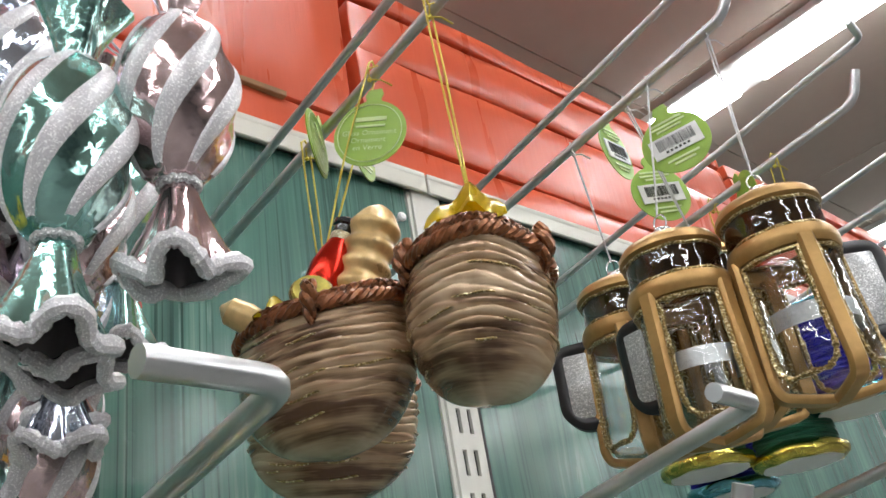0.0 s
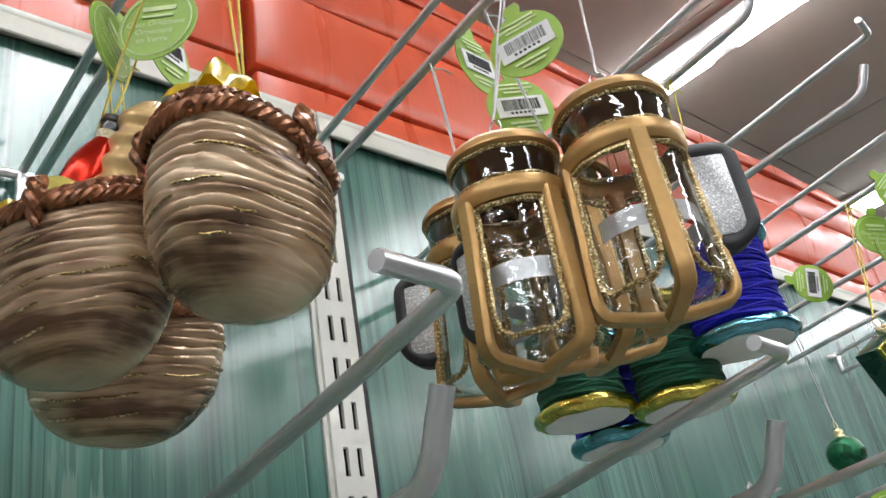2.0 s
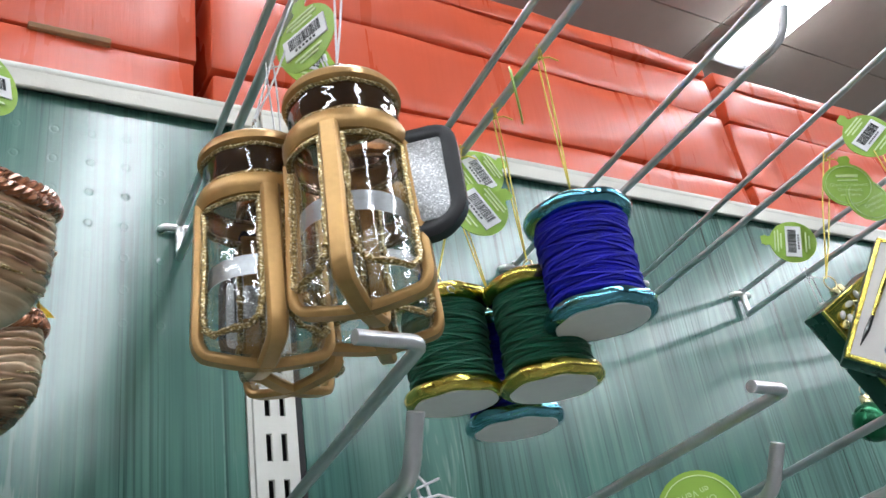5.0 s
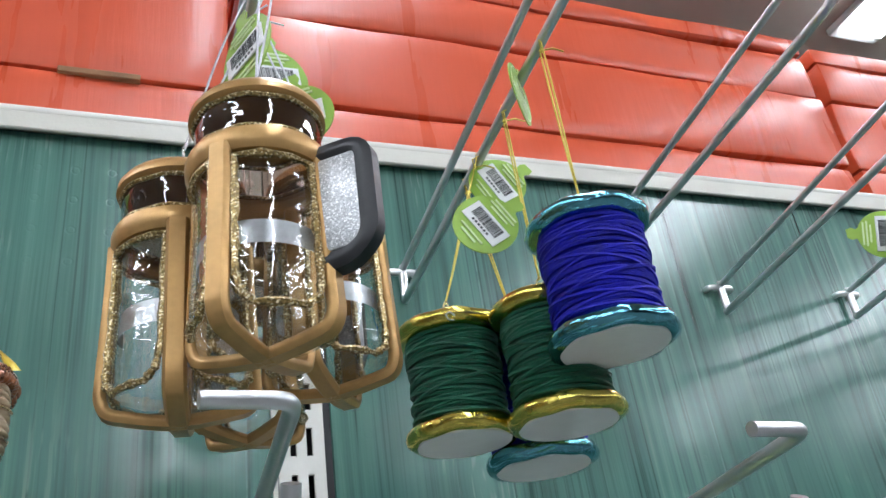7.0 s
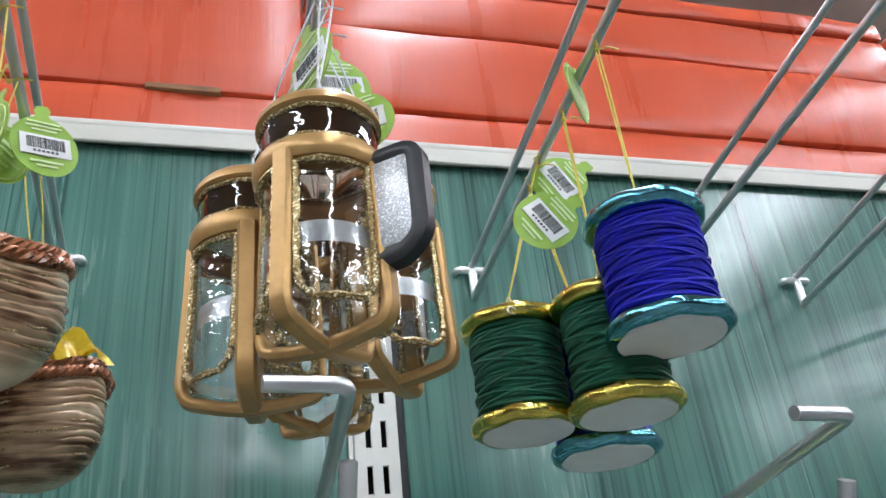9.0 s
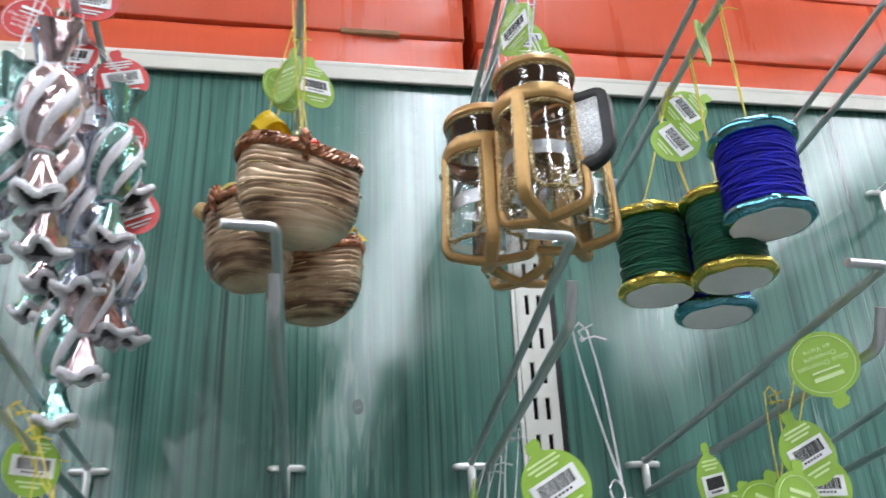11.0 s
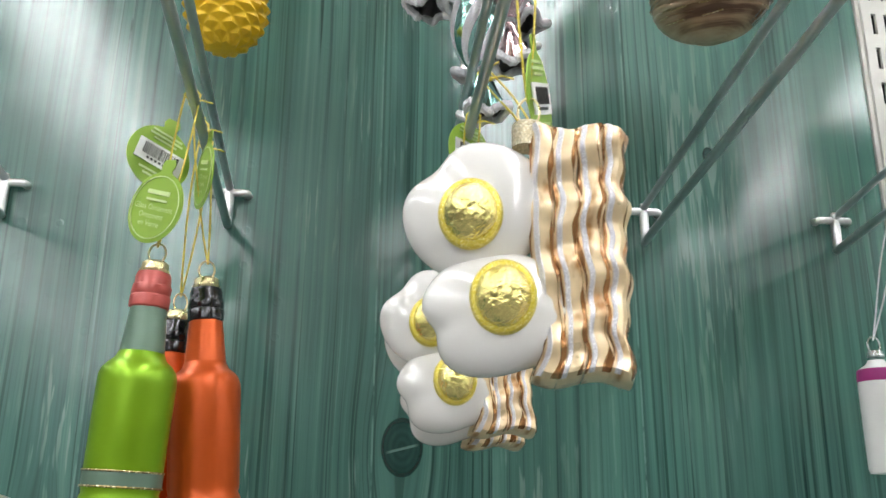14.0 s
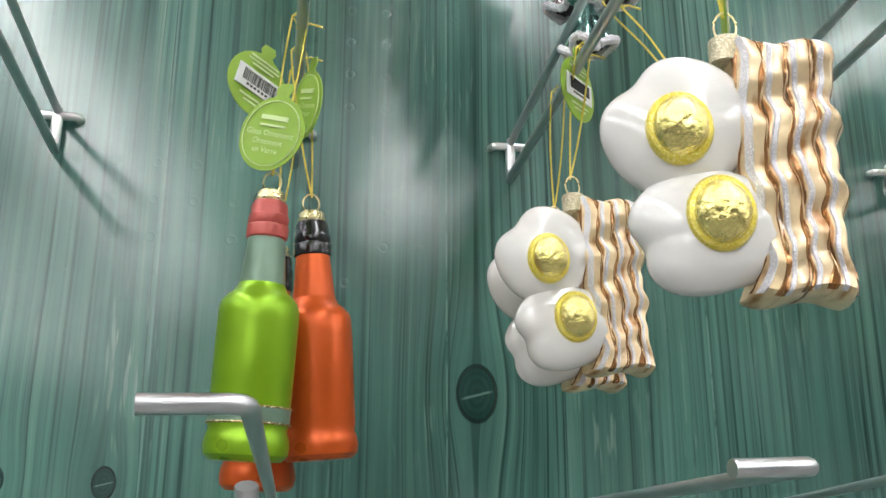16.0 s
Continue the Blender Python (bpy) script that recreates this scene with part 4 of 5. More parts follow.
    # folded yellow napkin standing over the +x end
    bm, nap = bmesh.new(), pose(-0.008, -0.008, -0.004, 0, 0, -75) @ Matrix.Diagonal((0.6, 0.5, 0.55, 1)) if full else Matrix.Identity(4)
    g = [[None] * 15 for _ in range(9)]
    for i in range(9):
        for j in range(15):
            u, v = i / 8, j / 14 - 0.5
            fold = math.sin(v * 15 + 2.5 * u)
            g[i][j] = bm.verts.new((0.040 - 0.028 * u + 0.0015 * fold * (1 - u), 0.032 * v * (1 - 0.25 * u), 0.005 + 0.017 * math.sin(math.pi * min(u * 0.9 + 0.05, 1)) * (1 - 1.3 * v * v) + 0.0014 * fold + 0.003 * math.sin(7 * v + 1)))
    for i in range(8):
        for j in range(14):
            bm.faces.new((g[i][j], g[i + 1][j], g[i + 1][j + 1], g[i][j + 1]))
    bmesh.ops.solidify(bm, geom=bm.faces[:], thickness=0.0016)
    bm.transform(nap)
    part("napkin", bm, M_YELLOW, e, "folded glossy yellow napkin")
    # fine glitter strokes laid in the grooves
    rnd = random.Random(11)
    for k in range(34):
        row = rnd.randint(1, 12)
        a0, ln = rnd.uniform(0, 2 * math.pi), rnd.uniform(0.2, 0.7)
        pts = [basket_point(a0 + ln * i / 10, (row + 0.02 + 0.1 * math.sin(i * 0.5)) / RIBS, 0.0007) for i in range(11)]
        part("glitter_stroke", tube(pts, [0.0003] + [0.00055, 0.00045, 0.0006] * 3 + [0.0003], 5), M_GLITGOLD, e, "gold glitter stroke")
    cap = lathe([(0.006, 0.006), (0.0064, 0.008), (0.006, 0.013), (0.004, 0.0145)], 18)
    cap = part("cap", cap, M_CAP, e, "crimped metal cap")
    part("loop", tube([(0.0042 * math.sin(a), 0, 0.0185 - 0.0052 * math.cos(a)) for a in np.linspace(0, 2 * math.pi, 17)[:-1]], 0.0005, 6, closed=True), M_CAP, cap)
    return e


# ---- thread spool; made at full size and scaled through s
def thread_spool(m, yarn, foil, colour, s=1.0):
    e = thing("thread_spool_ornament", m, colour, "ornament", "thread spool ornaments")
    R, r, h = 0.0355 * s, 0.0285 * s, 0.0775 * s
    t = 0.0105 * s

    def rim(z0, nm):
        pr = [(0.004 * s, z0), (R - 0.004 * s, z0), (R - 0.001 * s, z0 - t * 0.2), (R, z0 - t * 0.5), (R - 0.001 * s, z0 - t * 0.8), (R - 0.004 * s, z0 - t), (0.004 * s, z0 - t)]
        return part("rim", lathe(pr, 48, lambda a, rr, z: ((rr + (0.0003 * math.sin(9 * a + nm) if rr > r else 0)) * math.cos(a), (rr + (0.0003 * math.sin(9 * a + nm) if rr > r else 0)) * math.sin(a), z + 0.0004 * math.sin(7 * a + nm))), foil, e, "shiny foil rim")
    rim(0.0, 0.0)
    rim(-h + t, 2.0)
    part("end_disc", lathe([(0.0005, -h - 0.0005), (R - 0.0065 * s, -h - 0.0005), (R - 0.006 * s, -h + 0.001)], 40), M_LABEL, e, "round white paper disc")
    core = lathe([(r * 0.93, -t), (r * 0.97, -h * 0.5), (r * 0.93, -h + t)], 40)
    yarn_core = part("yarn_core", core, yarn, e)
    # the wound yarn: several helices of slightly wandering strands
    rnd = random.Random(3)
    bm = bmesh.new()
    turns = 24
    for layer in range(2):
        pts = []
        N = turns * 26
        for i in range(N + 1):
            u = i / N
            a = 2 * math.pi * turns * u * (1 if layer == 0 else -0.55)
            z = -t - 0.001 - (h - 2 * t - 0.002) * u
            if layer:
                z = -t - 0.002 - (h - 2 * t - 0.004) * (0.5 + 0.5 * math.sin(u * 19)) + 0.0012 * math.sin(a * 0.37)
            z += 0.0011 * math.sin(a * 0.31 + 1.0) + 0.0007 * math.sin(a * 1.13)
            z = min(max(z, -h + t + 0.0008), -t - 0.0008)
            rr = r * (0.985 + 0.015 * math.sin(u * 7)) + (0.0003 if layer == 0 else 0.0009)
            pts.append((rr * math.cos(a), rr * math.sin(a), z))
        merge(bm, tube(pts, 0.00125 * s, 5))
    part("yarn", bm, yarn, e, "wound fuzzy yarn")
    for zz in ((0.66,) if foil is M_TEALFOIL else ()):
        part("glitter_strand", tube([((r + 0.0013) * math.cos(a), (r + 0.0013) * math.sin(a), -h * zz + 0.0012 * math.sin(3 * a)) for a in np.linspace(-2.6, -1.2, 25)], 0.0004, 4), M_GLITSILVER if foil is M_TEALFOIL else M_GLITGOLD, e, "glitter strand")
    cap_and_loop(e, 0.0055, 0.006, M_CAP, 0.006)
    return e


# ---- eggs and bacon
def blob_outline(a, dents):
    """A round outline with soft dents and lobes, each given by its angle, depth and width."""
    o = 1.0
    for at, depth, width in dents:
        d = (a - at + math.pi) % (2 * math.pi) - math.pi
        o -= depth * math.exp(-(d / width) ** 2)
    return o


def eggs_and_bacon(m):
    e = thing("eggs_and_bacon_ornament", m, "glossy white fried eggs with gold yolks beside bacon strips", "ornament", "egg and bacon ornaments")
    for nm, cx, cz, rx, rz, k, yb in (("egg_white", -0.0145, -0.0345, 0.0325, 0.0275, ((2.4, 0.2, 0.42), (5.6, 0.1, 0.5)), 0.0), ("egg_white", -0.003, -0.0735, 0.033, 0.0225, ((3.55, 0.14, 0.3), (4.25, -0.1, 0.4), (5.1, 0.06, 0.3)), -0.002)):
        bm = bmesh.new()
        rings = []
        N, Sg = 12, 56
        for i in range(-N, N + 1):
            ph = math.pi / 2 * i / N
            s, d = math.cos(ph) ** 0.75, math.sin(ph)
            ring = []
            for j in range(Sg):
                a = 2 * math.pi * j / Sg
                o = blob_outline(a, k)
                ring.append(bm.verts.new((cx + rx * s * o * math.cos(a), yb + 0.0115 * d, cz + rz * s * o * math.sin(a))))
            rings.append(ring)
        for p, q in zip(rings, rings[1:]):
            for j in range(Sg):
                bm.faces.new((p[j], p[(j + 1) % Sg], q[(j + 1) % Sg], q[j]))
        bmesh.ops.remove_doubles(bm, verts=bm.verts[:], dist=1e-6)
        bmesh.ops.recalc_face_normals(bm, faces=bm.faces[:])
        part(nm, bm, M_WHITE, e, "glossy milk-white egg white")
    for x, z in ((-0.0165, -0.0385), (-0.0015, -0.0695)):
        y = lathe([(0.0136, -0.004), (0.0136, 0.0008), (0.0128, 0.0022), (0.0108, 0.0028)], 40)
        y.transform(pose(x, -0.0107 - (0.0022 if z < -0.05 else 0), z, 90, 0, 0))
        part("yolk_rim", y, M_YOLKRIM, e, "yellow glitter yolk rim")
        y = lathe([(0.0114, 0.0016), (0.0110, 0.0034), (0.0098, 0.0056), (0.0080, 0.0074), (0.0058, 0.0087), (0.0032, 0.0095), (0.0006, 0.0098)], 40)
        y.transform(pose(x, -0.0107 - (0.0022 if z < -0.05 else 0), z, 90, 0, 0))
        part("yolk", y, M_YOLK, e, "mirror gold yolk")
    # four bacon strips side by side, crumpled into lumps that run across them, curled at both ends
    left = lambda t: 0.0045 + 0.0105 * t + 0.0013 * math.sin(t * 9.5 + 0.4) - 0.004 * max(0, (t - 0.86) / 0.14) ** 2
    right = lambda t: 0.0468 + 0.0035 * t + 0.0011 * math.sin(t * 21 + 0.5) + 0.0007 * math.sin(t * 43)

    def bacon_front(k, u, t):
        """A point on the front of strip k, u across it, t down it."""
        w = (k + u) / 4
        x = left(t) + (right(t) - left(t)) * w + 0.0005 * math.sin(t * 17 + 1.7 * k) * (0 < w < 1)
        lump = 0.0017 * math.sin(t * 27 + 0.5 * k + 0.8 * math.sin(3 * w)) + 0.0008 * math.sin(t * 49 + 2.3 * k)
        curl = 0.0045 * max(0, (t - 0.84) / 0.16) * (1 - max(0, (t - 0.95) / 0.05) ** 2)
        end = 1 - min(1, min(t, 1 - t) / 0.04)
        y = -0.0112 + lump - curl - 0.0011 * math.sin(math.pi * u) ** 0.7 + 0.0065 * end * end + 0.006 * max(0, abs(w - 0.5) - 0.42) / 0.08
        z = -0.001 - 0.096 * t - 0.0016 * math.sin(w * 7) * t + 0.0012 * math.sin(w * 9 + 1) * (1 - t)
        return x, y, z
    nz_, nx = 64, 8
    for k in range(4):
        bm = bmesh.new()
        front, backs = [], []
        for i in range(nz_ + 1):
            t = i / nz_
            f = [bacon_front(k, j / nx, t) for j in range(nx + 1)]
            front.append([bm.verts.new(p) for p in f])
            backs.append([bm.verts.new((x, 0.0105 - 0.3 * (y + 0.0112), z)) for x, y, z in f])
        for i in range(nz_):
            for j in range(nx):
                bm.faces.new((front[i][j], front[i + 1][j], front[i + 1][j + 1], front[i][j + 1]))
                bm.faces.new((backs[i][j], backs[i][j + 1], backs[i + 1][j + 1], backs[i + 1][j]))
            bm.faces.new((front[i][0], backs[i][0], backs[i + 1][0], front[i + 1][0]))
            bm.faces.new((front[i][nx], front[i + 1][nx], backs[i + 1][nx], backs[i][nx]))
        for row in (0, nz_):
            for j in range(nx):
                bm.faces.new((front[row][j], front[row][j + 1], backs[row][j + 1], backs[row][j]))
        bmesh.ops.recalc_face_normals(bm, faces=bm.faces[:])
        part("bacon_strip", bm, M_BACON, e, "wavy gold bacon strip")
        for u0, half, mt, nm, lb in ((0.0, 0.09, M_BACONRED, "bacon_streak", "copper meat streak"), (0.26, 0.13, M_GLITWHITE, "glitter_line", "white glitter line"), (0.88, 0.11, M_BACONRED, "bacon_streak", "copper meat streak")):
            bm = bmesh.new()
            rows = []
            for i in range(nz_ - 1):
                t = 0.015 + 0.97 * i / (nz_ - 2)
                h = half * (1 if mt is M_GLITWHITE else max(0.12, 0.55 + 0.5 * math.sin(i * 0.29 + 2.1 * k + 5 * u0) + 0.3 * math.sin(i * 0.73 + k)))
                if mt is M_BACONRED:
                    h *= 1 + 1.3 * max(0, (t - 0.82) / 0.18)
                c = u0 + 0.04 * math.sin(t * 23 + k)
                row = []
                for q, lift in ((-1, 0.0002), (-0.55, -0.00055), (0.55, -0.00055), (1, 0.0002)):
                    x, y, z = bacon_front(k, min(max(c + h * q, 0.0), 1.0), t)
                    row.append(bm.verts.new((x + (0.0004 * q if not 0 < c + h * q < 1 else 0), y + lift, z)))
                rows.append(row)
            for p, q in zip(rows, rows[1:]):
                for j in range(3):
                    bm.faces.new((p[j], q[j], q[j + 1], p[j + 1]))
            bmesh.ops.recalc_face_normals(bm, faces=bm.faces[:])
            part(nm, bm, mt, e, lb)
    cp = lathe([(0.0068, -0.009), (0.0072, -0.002), (0.0072, 0.0), (0.006, 0.001)], 20)
    cp.transform(pose(0.006, 0, 0.0))
    cp = part("cap", cp, M_CAPGLIT, e, "pale gold glittered cap")
    part("loop", tube([(0.006 + 0.0048 * math.sin(a), 0, 0.006 - 0.006 * math.cos(a)) for a in np.linspace(0, 2 * math.pi, 17)[:-1]], 0.0005, 6, closed=True), M_CAP, cp)
    return e


# ---- bottle
def bottle(m, body, neck, top, label, band):
    e = thing("bottle_ornament", m, label, "ornament", "bottle ornaments")
    part("body", lathe([(0.001, -0.1255), (0.0155, -0.125), (0.0182, -0.1225), (0.0188, -0.1185), (0.0182, -0.1145), (0.0172, -0.112), (0.0178, -0.109), (0.0183, -0.061), (0.0181, -0.0575), (0.0172, -0.0545), (0.0148, -0.0515), (0.0122, -0.0495), (0.0107, -0.046)], 40), body, e, "satin coloured glass body")
    part("neck", lathe([(0.0106, -0.046), (0.0103, -0.042), (0.0088, -0.0255), (0.0087, -0.024)], 32), neck, e)
    part("bottle_top", lathe([(0.0087, -0.0242), (0.0095, -0.0235), (0.0097, -0.0185), (0.0091, -0.0175), (0.0094, -0.0165), (0.0093, -0.013), (0.0087, -0.0122), (0.0086, -0.008), (0.0078, -0.006), (0.006, -0.0052)], 28, lambda a, r, z: ((r + 0.0002 * math.sin(5 * a + z * 900)) * math.cos(a), (r + 0.0002 * math.sin(5 * a + z * 900)) * math.sin(a), z)), top, e, "coloured bottle top")
    if band:
        part("label_band", lathe([(0.0181, -0.109), (0.0182, -0.1025), (0.0181, -0.1018)], 36, caps=False), M_GREYBOT, e, "dark grey label band")
        for z in (-0.109, -0.102):
            part("glitter_ring", tube([(0.0183 * math.cos(a), 0.0183 * math.sin(a), z) for a in np.linspace(0, 2 * math.pi, 41)[:-1]], 0.0005, 5, closed=True), M_GLITGOLD, e, "gold glitter line")
    cap = lathe([(0.0066, -0.006), (0.0072, -0.0045), (0.0066, -0.0035), (0.0064, -0.001), (0.0052, 0.0)], 28, lambda a, r, z: (r * (1 + 0.05 * math.sin(12 * a) * (z < -0.004)) * math.cos(a), r * (1 + 0.05 * math.sin(12 * a) * (z < -0.004)) * math.sin(a), z))
    part("cap", cap, M_CAP, e, "crimped pale gold cap")
    part("loop", tube([(0.0042 * math.sin(a), 0, 0.0045 - 0.0052 * math.cos(a)) for a in np.linspace(0, 2 * math.pi, 17)[:-1]], 0.0005, 6, closed=True), M_CAP, e)
    return e


# ---- pineapple
def pineapple(m):
    e = thing("pineapple_ornament", m, "matte yellow pineapple ornament with green foil crown", "ornament", "pineapple ornaments")
    prof = []
    n = 90
    for i in range(n + 1):
        t = i / n
        prof.append((max(0.0268 * (math.sin(math.pi * (0.04 + 0.93 * t))) ** 0.55 * (0.93 + 0.1 * t), 0.001), -0.066 * t))

    def scales(a, r, z):
        t = -z / 0.066
        u = 9 * a / (2 * math.pi) * 1.0
        v = t * 7.5
        tri = lambda q: 1 - abs(2 * (q - math.floor(q)) - 1)
        h = min(tri(u + v), tri(u - v)) if r > 0.006 else 0
        k = r + 0.0030 * h
        return (k * math.cos(a), k * math.sin(a), z)
    part("fruit", lathe(prof, 144, scales), M_PINE, e, "yellow fruit with pointed scales")
    bm = bmesh.new()
    rnd = random.Random(8)
    for ring, (cnt, ln, tilt) in enumerate(((9, 0.019, 62), (8, 0.02, 40), (6, 0.019, 18))):
        for i in range(cnt):
            a = 360 * i / cnt + ring * 23 + rnd.uniform(-8, 8)
            lf = bmesh.new()
            pts = [(0.0028, 0), (0.0036, 0.35), (0.0026, 0.7), (0.0004, 1)]
            L_, R_ = [], []
            for w, t in pts:
                y = 0.004 * t * t
                L_.append(lf.verts.new((-w, y, ln * t)))
                R_.append(lf.verts.new((w, y, ln * t)))
            C_ = [lf.verts.new((0, 0.004 * t * t + 0.0012, ln * t)) for w, t in pts]
            for i2 in range(3):
                lf.faces.new((L_[i2], C_[i2], C_[i2 + 1], L_[i2 + 1]))
                lf.faces.new((C_[i2], R_[i2], R_[i2 + 1], C_[i2 + 1]))
            bmesh.ops.solidify(lf, geom=lf.faces[:], thickness=0.0006)
            merge(bm, lf, pose(0, 0, -0.002, 0, 0, a) @ pose(0, 0.004, 0, -tilt, 0, 0))
    part("crown", bm, M_LEAF, e, "dark green foil leaves")
    cap_and_loop(e, 0.0048, 0.01, M_CAP, 0.016)
    return e


# ---- wrapped candy
def wrapped_candy(m, foil, colour):
    e = thing("wrapped_candy_ornament", m, colour + " mirror foil candy ornament with white glitter swirls", "ornament", "wrapped candy ornaments")
    R, L = 0.0196, 0.056

    def body_r(t):
        return 0.0052 + (R - 0.0052) * math.sin(math.pi * t ** 0.92) ** 0.6
    prof = [(body_r(i / 36), -0.03 - L * i / 36) for i in range(37)]
    part("candy_body", lathe(prof, 56, lambda a, r, z: (r * (1 + 0.05 * math.cos(6 * (a - 34 * z))) * math.cos(a), r * (1 + 0.05 * math.cos(6 * (a - 34 * z))) * math.sin(a), z)), foil, e, "crinkled mirror foil")
    for k in range(6):
        pts = []
        bm = bmesh.new()
        rows = []
        for i in range(27):
            t = 0.05 + 0.9 * i / 26
            z = -0.03 - L * t
            a0 = 2 * math.pi * k / 6 + 34 * z
            hw = 0.255 * (0.5 + 0.55 * math.sin(math.pi * t))
            row = []
            for j in range(6):
                a = a0 - hw + 2 * hw * j / 5
                rr = body_r(t) * (1 + 0.05 * math.cos(6 * (a - 34 * z))) + (0.0007 if 0 < j < 5 else -0.0003)
                row.append(bm.verts.new((rr * math.cos(a), rr * math.sin(a), z)))
            rows.append(row)
        for p, q in zip(rows, rows[1:]):
            for j in range(5):
                bm.faces.new((p[j], p[j + 1], q[j + 1], q[j]))
        bmesh.ops.recalc_face_normals(bm, faces=bm.faces[:])
        part("glitter_swirl", bm, M_GLITWHITE, e, "raised white glitter swirl")
    # wrapper fans at both ends, with a wavy glitter hem; a dark sheet paints the hollow's shade
    for sgn, z0, ln in ((1, -0.03, 0.027), (-1, -0.03 - L, 0.026)):
        wav = lambda a, t: 1 + 0.25 * t * math.cos(4 * a + 0.5) + 0.07 * t * math.cos(7 * a)
        rows = [(0.0052 + 0.0095 * t ** 1.2, z0 + sgn * ln * t) for t in np.linspace(0, 1, 12)]
        tt = list(np.linspace(0, 1, 12))
        idx = {round(z, 6): t for (r, z), t in zip(rows, tt)}
        bm = lathe(rows, 56, lambda a, r, z: (r * wav(a, idx[round(z, 6)]) * math.cos(a), r * wav(a, idx[round(z, 6)]) * math.sin(a), z), caps=False)
        part("wrapper_end", bm, foil, e, "flared foil wrapper end")
        part("wrapper_shade", lathe([(r * 0.93, z - sgn * 0.0008) for r, z in rows[2:]], 56, lambda a, r, z: (r * wav(a, min(max((z - z0) * sgn / ln, 0), 1)) * math.cos(a), r * wav(a, min(max((z - z0) * sgn / ln, 0), 1)) * math.sin(a), z), caps=False), M_DARK, e, "dark sheet painted as the shade inside the wrapper")
        if sgn < 0:
            pts = [(0.0146 * wav(a, 1) * math.cos(a), 0.0146 * wav(a, 1) * math.sin(a), z0 - ln + 0.0022 * math.cos(4 * a + 0.5) + 0.0009 * math.sin(5 * a)) for a in np.linspace(0, 2 * math.pi, 73)[:-1]]
            part("glitter_hem", tube(pts, [0.0026 + 0.0005 * math.sin(3.1 * i) * math.sin(0.7 * i) for i in range(len(pts))], 8, closed=True), M_GLITWHITE, e, "thick white glitter hem")
        zz = z0 - sgn * 0.0
        part("tie", tube([(0.006 * math.cos(a), 0.006 * math.sin(a), zz + 0.0005 * math.sin(12 * a)) for a in np.linspace(0, 2 * math.pi, 33)[:-1]], 0.0014, 6, closed=True), M_GLITSILVER, e, "silver glitter tie")
    cap_and_loop(e, 0.005, 0.012, M_CAPSILVER, 0.002)
    return e


# ---- glue bottle and tube
def glue_bottle(m, big):
    e = thing("glue_bottle_ornament", m, ("white craft glue bottle ornament with green shoulder and black print" if big else "slim white tube ornament with magenta band and black print"), "ornament", "glue bottle ornaments")
    r, h = (0.0235, 0.085) if big else (0.0125, 0.07)
    part("body", lathe([(0.001, -h), (r * 0.93, -h), (r, -h + 0.003), (r, -0.016), (r * 0.97, -0.0135)], 40), M_GLUE, e, "white satin body")
    part("shoulder_band", lathe([(r * 0.98, -0.0138), (r * 1.01, -0.0125), (r * 0.98, -0.0075), (r * 0.93, -0.006)], 40, caps=False), M_GLUEGREEN if big else M_MAGENTA, e, "coloured shoulder band")
    part("shoulder", lathe([(r * 0.93, -0.0062), (r * 0.55, -0.003), (0.0055, -0.0015), (0.005, 0.0)], 32), M_GLUE, e)

    def sticker(a0, a1, z0, z1, name, material, lift, cut=0.0):
        bm = bmesh.new()
        rows = []
        for i in range(15):
            u = i / 14
            a = a0 + (a1 - a0) * u
            c = cut * (2 * u - 1) ** 2
            rows.append([bm.verts.new(((r + lift) * math.cos(a), (r + lift) * math.sin(a), z)) for z in (z0 + c, z1 - c)])
        for p, q in zip(rows, rows[1:]):
            bm.faces.new((p[0], q[0], q[1], p[1]))
        bmesh.ops.solidify(bm, geom=bm.faces[:], thickness=0.0002)
        part(name, bm, material, e)
    if big:
        sticker(-2.12, -1.02, -0.06, -0.02, "print_disc", M_INK, 0.0003, 0.019)
        sticker(-1.84, -1.3, -0.0565, -0.0235, "print_leaf", M_GLUEGREEN, 0.0007)
        sticker(-1.24, -1.1, -0.0555, -0.0245, "print_leaf", M_GLUEGREEN, 0.0007)
        sticker(-2.02, -1.86, -0.0565, -0.0235, "print_stroke", M_INK, 0.001)
        sticker(-2.14, -1.74, -0.0235, -0.0222, "print_stroke", M_INK, 0.0011)
        sticker(-2.14, -1.74, -0.058, -0.0567, "print_stroke", M_INK, 0.0011)
        for k in range(6):
            sticker(-2.2 + 0.2 * k, -2.08 + 0.2 * k, -0.0672, -0.063, "print_bar", M_DARK, 0.0005)
        sticker(-2.2, -1.4, -0.0732, -0.0718, "print_line", M_GLUEGREEN, 0.0005)
    else:
        sticker(-1.7, -0.6, -0.052, -0.03, "print_disc", M_INK, 0.0003, 0.01)
        sticker(-2.2, -1.0, -0.062, -0.06, "print_line", M_MAGENTA, 0.0004)
    cap_and_loop(e, 0.0068 if big else 0.005, 0.004, M_CAPSILVER, 0.006)
    return e


